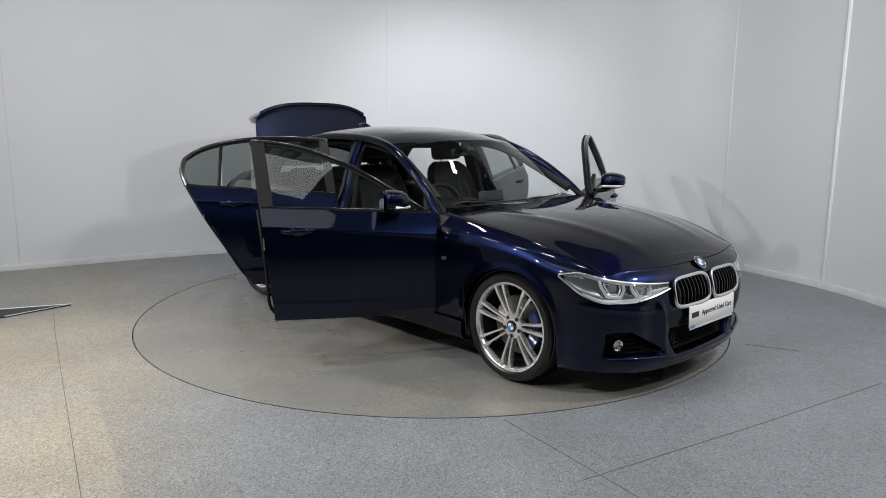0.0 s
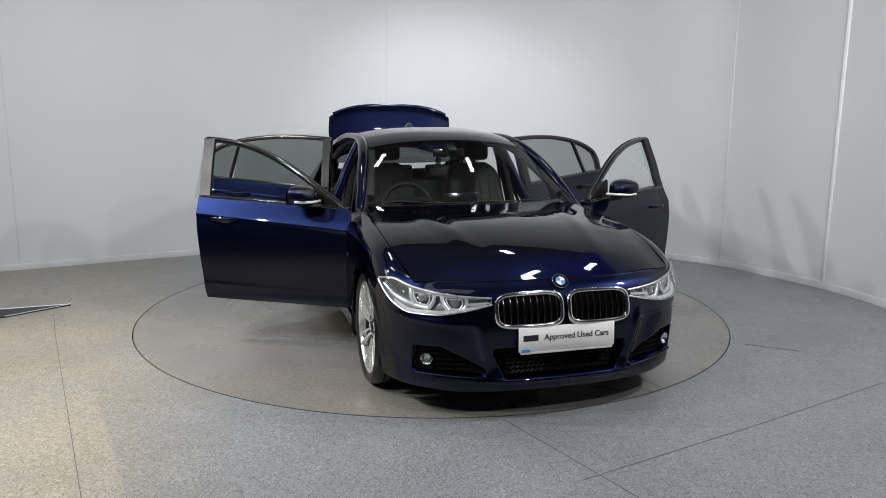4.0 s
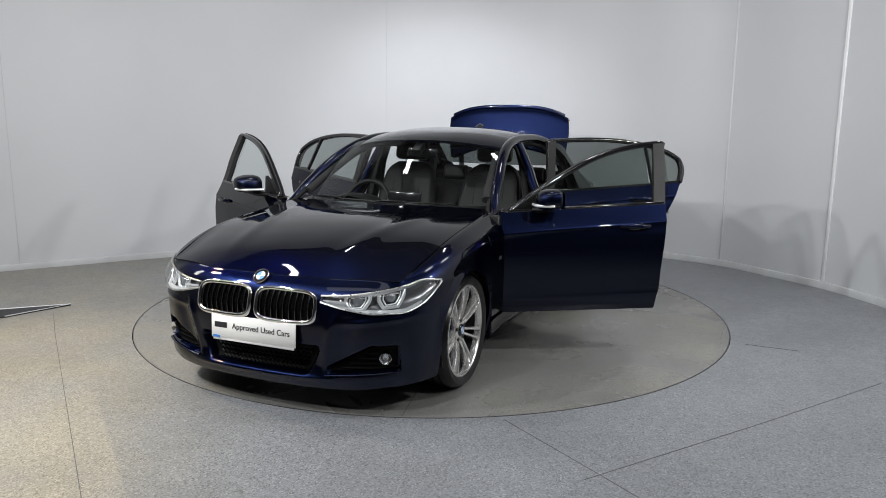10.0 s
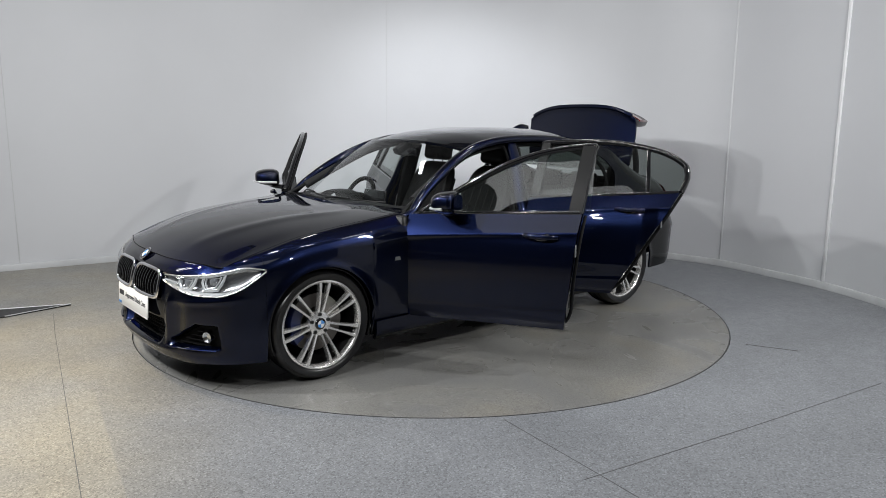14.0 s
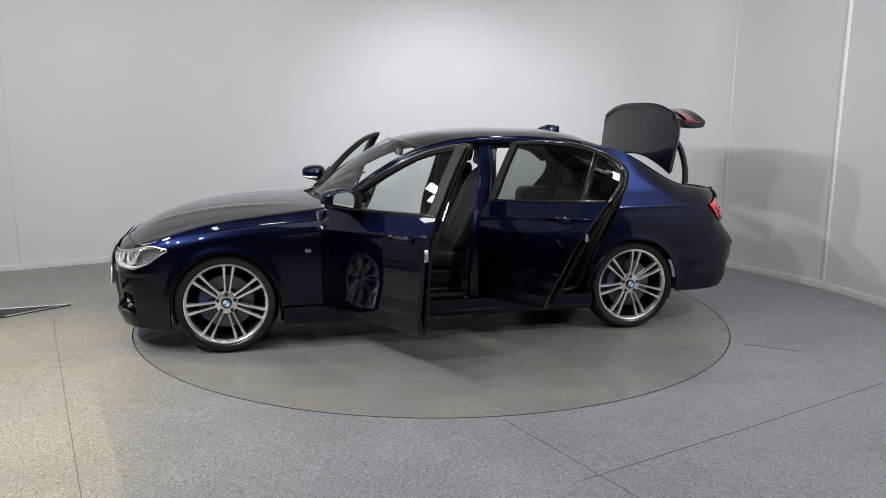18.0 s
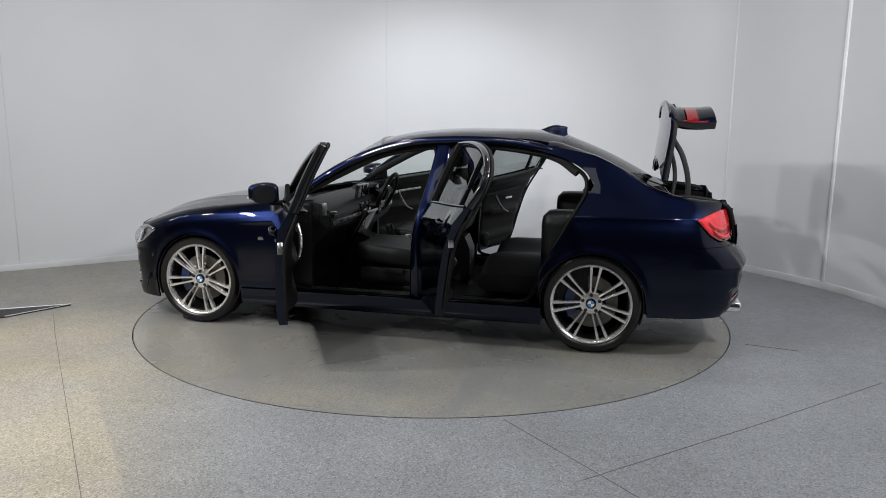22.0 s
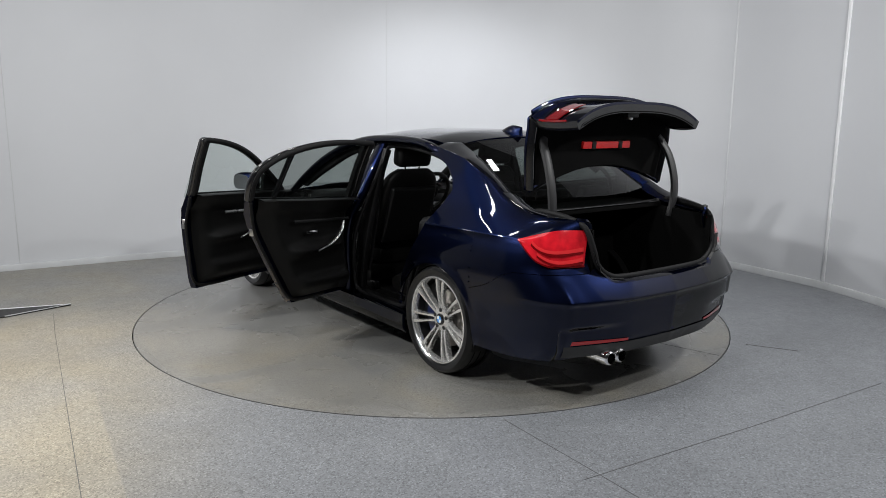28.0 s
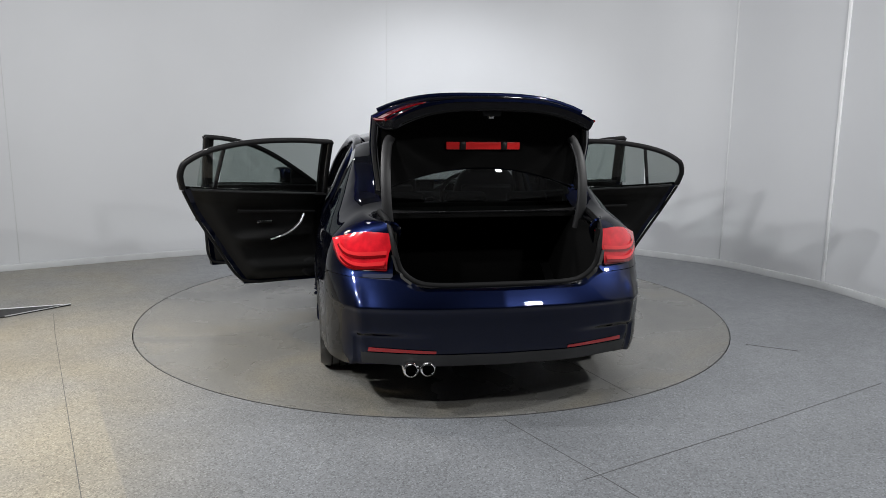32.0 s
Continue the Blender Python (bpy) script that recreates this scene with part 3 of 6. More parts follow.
def hood_z(x, y):
    ye = EDGE_Y(x)
    zc, t = HOOD_Z(x), min(1.0, abs(y) / ye)
    drop = zc - EDGE_Z(x)
    crease = 0.30 + 0.22 * (2.05 - x) / 1.2
    bump = 0.0055 * math.exp(-((abs(y) - crease) / 0.05) ** 2) * step(2.04, 1.75, x) * step(0.85, 1.25, x)
    return zc - drop * t ** 2.3 + bump


def nose_top(s):
    """Where the nose meets the bonnet, and further out the wing."""
    base = float(np.interp(s, HS, HY))
    top = shell(s, 0.70)
    k = step(0.60, 0.745, base)
    x = top.x - 0.001 * (1 - k)
    zt = min(hood_z(x, min(top.y, EDGE_Y(x))), 0.705)
    return Vector((x, top.y + (EDGE_Y(x) - top.y) * k, zt + (EDGE_Z(x) - zt) * k))


def nose_skin(s, z, off=0.0):
    """The nose's skin, rolled over at its top into bonnet and wing."""
    top = nose_top(s)
    p = shell(s, z, off)
    span = 0.035 + 0.065 * step(0.55, 0.76, top.y)
    t = min(1.0, max(0.0, (z - top.z + span) / span))
    k = 1 - math.sqrt(max(0.0, 1 - t * t))
    q = Vector((top.x, top.y, z))
    if off:
        q = q + (p - shell(s, z))
    return p.lerp(q, k)


# headlamp outline: lower and upper edge from its inner end (0) to its tip (1)
LAMP_LO = smooth_curve([(0, 0.600), (0.22, 0.567), (0.42, 0.549), (0.60, 0.550), (0.78, 0.583), (0.92, 0.640), (1, 0.676)])
LAMP_HI = smooth_curve([(0, 0.629), (0.2, 0.637), (0.43, 0.656), (0.66, 0.682), (0.85, 0.698), (1, 0.684)])
LAMP_S0, LAMP_S1 = s_at_y(0.372), s_at_x(1.74)


def in_lamp(s, z):
    u = (s - LAMP_S0) / (LAMP_S1 - LAMP_S0)
    return 0.03 < u < 0.96 and LAMP_LO(u) + 0.001 < z < LAMP_HI(u) - 0.001


car = tagged(new("car"), "dark metallic blue saloon with all doors and boot lid open", "car")
car.empty_display_size = 0.3


def build_shell():
    P, BG = M["paint"], M["black_gloss"]
    s3 = s_at_x(-1.957)
    # bonnet, its front edge laid on the nose
    def hood(u, v):
        w = 2 * u - 1
        y = w * 0.735
        p = nose_top(s_at_y(abs(y)))
        x1 = 0.84 - 0.16 * w * w
        x = p.x + (x1 - p.x) * v
        ye = EDGE_Y(x) - 0.005
        yy = w * ye
        q = Vector((x, yy, hood_z(x, yy)))
        k = max(0.0, 1 - v / 0.22) ** 2
        q.y += (math.copysign(p.y, w) * (1.0 if w else 0.0) - q.y) * k
        q.z += (p.z - 0.0005 - hood_z(p.x, w * (EDGE_Y(p.x) - 0.005))) * max(0.0, 1 - v / 0.6) ** 2
        return q
    line = [nose_top(s_at_y(abs(y))) for y in np.linspace(-0.70, 0.70, 41)]
    line = [Vector((p.x + 0.0005, math.copysign(p.y, y), p.z)) for p, y in zip(line, np.linspace(-0.70, 0.70, 41))]
    part("shut_line", sweep(line, oval(0.0022, 0.0022, 6)), M["gap"], car)
    bonnet = part("bonnet", grid(hood, 56, 48), P, car, solid=0.012)
    for s in (1, -1):
        # front wing
        def wing(u, v):
            if u < 0.68:
                x = 1.7445 - 0.679 * (0.5 - 0.5 * math.cos(math.pi * u / 0.68))
            else:
                x = 1.0655 + (0.785 - 1.0655) * (u - 0.68) / 0.32
            z0, z1 = (max(SILL, arch_z(x)) if u > 0.0 else WHEEL_R), EDGE_Z(x)
            z = z0 + (z1 - z0) * (0.55 * v + 0.45 * (1 - max(0.0, 1 - v) ** 2.4))
            return Vector((x, side_y(x, z), z))
        part("front_wing", side_of(grid(wing, 66, 72), s), P, car, solid=0.012)
        # rear quarter: over the arch in front of the wheel, then the full side

        def fore_u(u, v):
            k = u * u
            x = -1.0655 - 0.3245 * k
            z0 = arch_z(x)
            z = z0 + (max(z0 + 0.002, REAR_CUT(x)) - z0) * v
            return Vector((x, side_y(x, z), z))

        def rise(v):
            f = (1.08 - arch_z(-1.39)) / (1.262 - arch_z(-1.39))
            return f * v / 0.7 if v < 0.7 else f + (1 - f) * (1 - max(0.0, 1 - (v - 0.7) / 0.3) ** 1.7)

        def aft(u, v):
            x = -1.39 - 0.3305 * (1 - (1 - u) ** 2)
            z0, z1 = arch_z(x), DECK_Z(x)
            z = z0 + (z1 - z0) * rise(v)
            return Vector((x, side_y(x, z), z))
        bm = grid(fore_u, 90, 90)
        grid(aft, 44, 100, bm=bm)

        def aft_end(u, v):
            x = -1.7206 + (-1.957 + 1.7206) * u
            z0, z1 = TAIL_SEAM(x), DECK_Z(x)
            z = z0 + (z1 - z0) * rise(v)
            return Vector((x, side_y(x, z), z))
        grid(aft_end, 20, 100, bm=bm)
        # pillar between rear window and rear door, in one piece with the side
        rail = smooth_curve([(-1.05, 1.325), (-1.25, 1.292), (-1.39, 1.262)])

        def cpillar(u, v):
            x = -1.05 + (-1.39 + 1.05) * u
            z0, z1 = RAIL_Z(x), rail(x)
            z = z0 + (z1 - z0) * (1 - max(0.0, 1 - v) ** 1.7)
            return Vector((x, shell(s_at_x(x), z).y, z))
        grid(cpillar, 16, 12, bm=bm)
        # round the corner to the boot opening, behind the lamp

        def corner(u, v):
            sc = s3 + (s_at_y(0.545, False) - s3) * u
            z0 = TAIL_SEAM(float(np.interp(sc, HS, HX)))
            zt = DECK_Z(-1.957 - 0.26 * u) - 0.012 * u
            z = z0 + (zt - z0) * rise(v)
            p = shell(sc, z)
            t = max(0.0, (z - zt + 0.16 - 0.06 * u) / (0.16 - 0.06 * u))
            k = 1 - math.sqrt(max(0.0, 1 - t * t))
            xt = -1.957 - 0.265 * u
            p.x += (xt - p.x) * k
            p.y += (DECK_Y(xt) + (0.545 - DECK_Y(xt)) * u * u - p.y) * k
            return p
        grid(corner, 24, 100, bm=bm)
        # strip between the rear window and the pillar's top edge

        def strip(u, v):
            x = -1.08 + (-1.72 + 1.08) * u
            if x > -1.39:
                a = Vector((x, shell(s_at_x(x), rail(x)).y, rail(x)))
            else:
                a = Vector((x, side_y(x, DECK_Z(x)), DECK_Z(x)))
            k = min(1.0, max(0.0, (x + 1.14) / (-1.72 + 1.14)))
            b = Vector((x, 0.490 + 0.085 * k, 1.344 + (1.066 - 1.344) * k + 0.022 * math.sin(math.pi * k) + 0.03 * max(0.0, x + 1.14)))
            p = a.lerp(b, v)
            p.z += 0.010 * math.sin(math.pi * v)
            return p
        part("window_surround", side_of(grid(strip, 40, 6), s), P, car)
        bmesh.ops.remove_doubles(bm, verts=bm.verts, dist=0.0015)
        part("rear_quarter", side_of(bm, s), P, car, solid=0.012)
        # rail from the windscreen's foot over the doors
        path = [Vector((x, shell(s_at_x(x), RAIL_Z(x)).y - 0.035, RAIL_Z(x) + dz)) for x, dz in
                [(0.80, -0.045), (0.70, -0.02), (0.60, 0.004), (0.50, 0.014), (0.40, 0.02), (0.25, 0.022), (0.1, 0.022), (-0.05, 0.022), (-0.25, 0.022), (-0.5, 0.022), (-0.75, 0.022), (-0.95, 0.02), (-1.12, 0.018), (-1.2, 0.012)]]
        part("roof_rail", side_of(sweep(spline(path, 4), oval(0.034, 0.029, 14), scale=lambda t: (0.75 + 0.35 * min(1.0, t * 3)) * (1 - 0.9 * step(0.86, 1.0, t))), s), P, car)
        # middle pillar
        def bpil(v):
            z = 0.24 + (1.335 - 0.24) * v
            x = -0.265 - 0.10 * step(0.6, 1.33, z)
            return Vector((x, shell(s_at_x(x), z).y - 0.055, z))
        part("centre_pillar", side_of(sweep([bpil(i / 24) for i in range(25)], oval(0.058, 0.03, 14, 3), up=Vector((0, 1, 0)), scale=lambda t: 1.35 - 0.45 * t), s), P, car)
        # sill
        def sill(u, v):
            x = 1.05 + (-1.085 - 1.05) * u
            z = 0.165 + 0.125 * min(1.0, v / 0.7)
            y = shell(s_at_x(x), 0.32).y - (0.0 if v < 0.7 else 0.09 * (v - 0.7) / 0.3) + 0.004 - 0.03 * max(0.0, 1 - v / 0.3) ** 2
            return Vector((x, y, z))
        part("sill", side_of(grid(sill, 30, 12), s), P, car, solid=0.02)
        tread = box(-0.16, 0.62, 0.735, 0.80, 0.292, 0.298, 0.002, 1)
        part("tread_plate", side_of(tread, s), M["satin"], car, "thin satin metal tread plate on the sill")
    # roof
    def roof(u, v):
        x = 0.20 - 1.38 * u
        yr = 0.585 - 0.02 * step(-0.9, -1.2, x)
        w = 2 * v - 1
        xx = x - 0.11 * abs(w) ** 2 * (1 - u) + 0.03 * w * w * u
        z = ROOF_Z(x) - 0.058 * abs(w) ** 2.6
        return Vector((xx, yr * w, z))
    part("roof", grid(roof, 36, 30, flip=True), P, car, solid=0.02)
    # front bumper and nose in one skin, wrapped round both corners
    s1 = s_at_x(1.7455)

    def nose(u, v):
        w = 2 * u - 1
        s = abs(w) * s1
        top = nose_top(s)
        z0 = 0.150 + 0.02 * step(0.5, 0.8, top.y)
        z = z0 + (top.z - z0) * (0.7 * v + 0.3 * (1 - max(0.0, 1 - v) ** 2.4))
        p = nose_skin(s, z)
        p.x -= nose_recess(p.y, z)
        p.y = math.copysign(p.y, w)
        return p
    skin = grid(nose, 260, 96)
    holes = [f for i, f in enumerate(skin.faces) if in_lamp(abs(2 * (i // 96 + 0.5) / 260 - 1) * s1, f.calc_center_median().z)]
    bmesh.ops.delete(skin, geom=holes, context="FACES")
    part("front_bumper", skin, P, car, solid=0.012)
    # rear bumper
    s2 = s_at_x(-1.7205)

    def tail(u, v):
        w = 2 * u - 1
        s = HS[-1] + (s2 - HS[-1]) * abs(w)
        z0 = 0.262 + 0.022 * step(0.75, 0.5, shell(s, 0.5).y)
        q = shell(s, 0.5)
        zt = TAIL_SEAM(float(np.interp(s, HS, HX))) - 0.003 - 0.055 * step(0.56, 0.40, q.y)
        z0 = max(z0, arch_z(float(np.interp(s, HS, HX))))
        p = shell(s, z0 + (zt - z0) * v)
        ridge = 0.010 * math.exp(-((p.y - 0.70 - 0.10 * (p.z - 0.5)) / 0.028) ** 2) * in_box(p.z, 0.34, 0.66, 0.05)
        p.x += tail_recess(p.y, p.z) - ridge
        p.y += 0.6 * ridge
        p.y = math.copysign(p.y, w)
        return p
    part("rear_bumper", grid(tail, 160, 72, flip=True), P, car, solid=0.012)

    for s in (1, -1):
        def deck(u, v):
            x = -1.72 - 0.50 * u
            k = max(0.0, (-1.957 - x) / 0.265)
            ya, yb = DECK_Y(x) + (0.545 - DECK_Y(x)) * min(1.0, k) ** 2, 0.535
            y = ya + (yb - ya) * v
            return Vector((x, y, DECK_Z(x) - 0.012 * k - 0.03 * v * v))
        part("boot_gutter", side_of(grid(deck, 16, 6), s), P, car, solid=0.012)
    # windscreen and rear window
    def wscreen(u, v):
        w = 2 * u - 1
        a = Vector((0.80 - 0.21 * w * w, 0.735 * w, 0.925 + 0.010 * w * w))
        b = Vector((0.20 - 0.12 * w * w, 0.585 * w, 1.352 - 0.045 * abs(w) ** 2.6))
        p = a.lerp(b, v)
        p.z += 0.028 * math.sin(math.pi * v)
        return p
    part("windscreen", grid(wscreen, 26, 18), M["screen"], car, "lightly tinted laminated windscreen")

    def rwindow(u, v):
        w = 2 * u - 1
        a = Vector((-1.17 + 0.03 * w * w, 0.500 * w, 1.376 - 0.034 * abs(w) ** 2.6))
        b = Vector((-1.86 + 0.14 * w * w, 0.585 * w, 1.045 + 0.02 * w * w))
        p = a.lerp(b, v)
        p.z += 0.022 * math.sin(math.pi * v)
        return p
    part("rear_window", grid(rwindow, 26, 18), M["dark_glass"], car, "dark tinted rear window")
    # scuttle under the windscreen
    def scuttle(u, v):
        w = 2 * u - 1
        a = Vector((0.845 - 0.16 * w * w, 0.74 * w, 0.905))
        b = Vector((0.79 - 0.26 * w * w, 0.72 * w, 0.925))
        return a.lerp(b, v)
    part("scuttle", grid(scuttle, 20, 3), M["black_plastic"], car)


build_shell()


# ---- wheels ----
def build_wheel():
    """One wheel at the origin, its outer face towards +y."""
    w = tagged(new("wheel"), "large silver double-spoke alloy wheel with low tyre")
    R, rr = WHEEL_R, 0.254
    prof = [(rr - 0.004, 0.075), (rr + 0.006, 0.093), (rr + 0.02, 0.104), (rr + 0.045, 0.108), (R - 0.016, 0.098), (R - 0.006, 0.085), (R, 0.06), (R, -0.06), (R - 0.006, -0.085), (R - 0.03, -0.105), (rr, -0.09)]
    part("tyre", lathe(prof, 72), M["tyre"], w)
    tread = bmesh.new()
    for y in (-0.045, 0.0, 0.045):
        lathe([(R + 0.0008, y - 0.004), (R + 0.0008, y + 0.004)], 48, bm=tread)
    part("tread_groove", tread, M["gap"], w)
    barrel = lathe([(rr + 0.004, 0.088), (rr + 0.006, 0.096), (rr - 0.002, 0.098), (rr - 0.010, 0.092), (rr - 0.014, 0.07), (rr - 0.02, -0.02), (rr - 0.018, -0.09), (rr - 0.004, -0.09)], 72)
    part("rim", barrel, M["alloy"], w)
    # dark sheet over the rim's inside: shade behind the spokes put into its colour
    part("barrel", lathe([(rr - 0.017, 0.060), (rr - 0.024, -0.02), (rr - 0.026, -0.085)], 60), M["alloy_dark"], w)
    # seven pairs of blades that fork at the hub and run out side by side
    bm = bmesh.new()
    for k in range(7):
        base = 2 * math.pi * k / 7 + math.pi / 2 + 0.1
        for off in (-1, 1):
            rings = []
            for i in range(11):
                t = i / 10
                r = 0.066 + (rr - 0.006 - 0.066) * t
                sep = 0.0135 + 0.0165 * t ** 1.1
                a = base + off * sep / r
                y = 0.062 + 0.030 * math.sin(math.pi * 0.5 * t)
                p = Vector((r * math.cos(a), y, r * math.sin(a)))
                rad = Vector((math.cos(base), 0, math.sin(base)))
                tan = Vector((-rad.z, 0, rad.x))
                h = 0.0084 - 0.0020 * math.sin(math.pi * min(1, t * 1.2)) + 0.0024 * t ** 2
                rings.append([bm.verts.new(p + tan * sx * h + Vector((0, dy, 0))) for sx, dy in ((-1, -0.004), (-0.75, 0.002), (0.75, 0.002), (1, -0.004), (0.9, -0.032), (-0.9, -0.032))])
            for i in range(10):
                for j in range(6):
                    bm.faces.new((rings[i][j], rings[i][(j + 1) % 6], rings[i + 1][(j + 1) % 6], rings[i + 1][j]))
    bmesh.ops.recalc_face_normals(bm, faces=bm.faces)
    part("spokes", bm, M["alloy"], w, smooth=30)
    part("hub", lathe([(0.0001, 0.066), (0.054, 0.066), (0.069, 0.062), (0.074, 0.05), (0.072, 0.02), (0.0001, 0.02)], 40), M["alloy"], w)
    cap = part("hub_cap", lathe([(0.0001, 0.076), (0.030, 0.075), (0.034, 0.071), (0.034, 0.06), (0.0001, 0.06)], 32), M["black_gloss"], w)
    for k in range(4):
        bm = bmesh.new()
        c = bm.verts.new((0, 0.0772, 0))
        arc = [bm.verts.new((0.022 * math.cos(a), 0.0772, 0.022 * math.sin(a))) for a in [math.pi / 2 * (k + i / 6) for i in range(7)]]
        for i in range(6):
            bm.faces.new((c, arc[i + 1], arc[i]))
        part("badge_quarter", bm, M["badge_blue" if k % 2 else "badge_white"], w)
    for k in range(5):
        a = 2 * math.pi * k / 5 + math.pi / 2
        b = cyl(0.0115, 0.045, 0.069, 12)
        part("wheel_bolt", moved(b, Matrix.Translation((0.056 * math.cos(a), 0, 0.056 * math.sin(a)))), M["alloy_dark"], w)
    part("brake_disc", lathe([(0.09, 0.012), (0.17, 0.012), (0.17, -0.012), (0.09, -0.012), (0.06, 0.02), (0.055, 0.03), (0.0001, 0.03)], 48), M["disc_brake"], w)
    bm = bmesh.new()
    for i in range(9):
        a = radians(-38 + 76 * i / 8)
        ring = [(0.112, 0.034), (0.172, 0.036), (0.182, 0.026), (0.182, -0.034), (0.112, -0.034)]
        vs = [bm.verts.new((r * math.cos(a), y, r * math.sin(a))) for r, y in ring]
        if i:
            for j in range(5):
                bm.faces.new((last[j], last[(j + 1) % 5], vs[(j + 1) % 5], vs[j]))
        else:
            bm.faces.new(vs)
        last = vs
    bm.faces.new(last[::-1])
    bmesh.ops.recalc_face_normals(bm, faces=bm.faces)
    part("brake_caliper", bm, M["caliper"], w, "blue brake caliper")
    part("wheel_well", lathe([(0.0001, -0.10), (0.235, -0.10), (0.235, -0.08)], 40), M["gap"], w)
    return w


def add_wheels():
    w0 = build_wheel()
    w0.parent = car
    w0.matrix_local = pose(AXLE, 0.763, WHEEL_R, 0, 0, 0)
    for x, y, turn in ((AXLE, -0.763, 180), (-AXLE, 0.780, 0), (-AXLE, -0.780, 180)):
        c = copy_thing(w0, pose(x, y, WHEEL_R, 0, 180 if turn else 0, turn))
        c.parent = car
    # dark liners inside the arches
    for s in (1, -1):
        for cx in (AXLE, -AXLE):
            def liner(u, v):
                a = math.pi * (-0.12 + 1.24 * u)
                r = ARCH_R - 0.006
                y = 0.875 - 0.02 - 0.40 * v
                return Vector((cx + r * math.cos(a), y, WHEEL_R + r * math.sin(a)))
            part("arch_liner", side_of(grid(liner, 24, 3), s), M["black_plastic"], car, solid=0.008)
    under = box(-2.05, 1.95, -0.55, 0.55, 0.19, 0.25, 0.02, 1)
    part("underbody", under, M["black_plastic"], car)


add_wheels()


# ---- doors, built shut and swung open about their hinges ----
def tube_ring(n, r):
    return [(r * math.cos(2 * math.pi * i / n), r * math.sin(2 * math.pi * i / n)) for i in range(n)]


def skin_y(x, z):
    return shell(s_at_x(x), z).y


def solid_sheet(f, nu, nv, depth):
    """A closed slab: the sheet f and its copy set inwards in y."""
    bm = bmesh.new()
    A = [[bm.verts.new(f(i / nu, j / nv)) for j in range(nv + 1)] for i in range(nu + 1)]
    B = [[bm.verts.new(v.co + Vector((0, -depth, 0))) for v in r] for r in A]
    for i in range(nu):
        for j in range(nv):
            bm.faces.new((A[i][j], A[i][j + 1], A[i + 1][j + 1], A[i + 1][j]))
            bm.faces.new((B[i][j], B[i + 1][j], B[i + 1][j + 1], B[i][j + 1]))
    for i in range(nu):
        for j in (0, nv):
            bm.faces.new((A[i][j], A[i + 1][j], B[i + 1][j], B[i][j]))
    for j in range(nv):
        for i in (0, nu):
            bm.faces.new((A[i][j], A[i][j + 1], B[i][j + 1], B[i][j]))
    bmesh.ops.recalc_face_normals(bm, faces=bm.faces)
    return bm


def b_line(z):
    return -0.215 - 0.125 * (z - 0.30) / 1.03


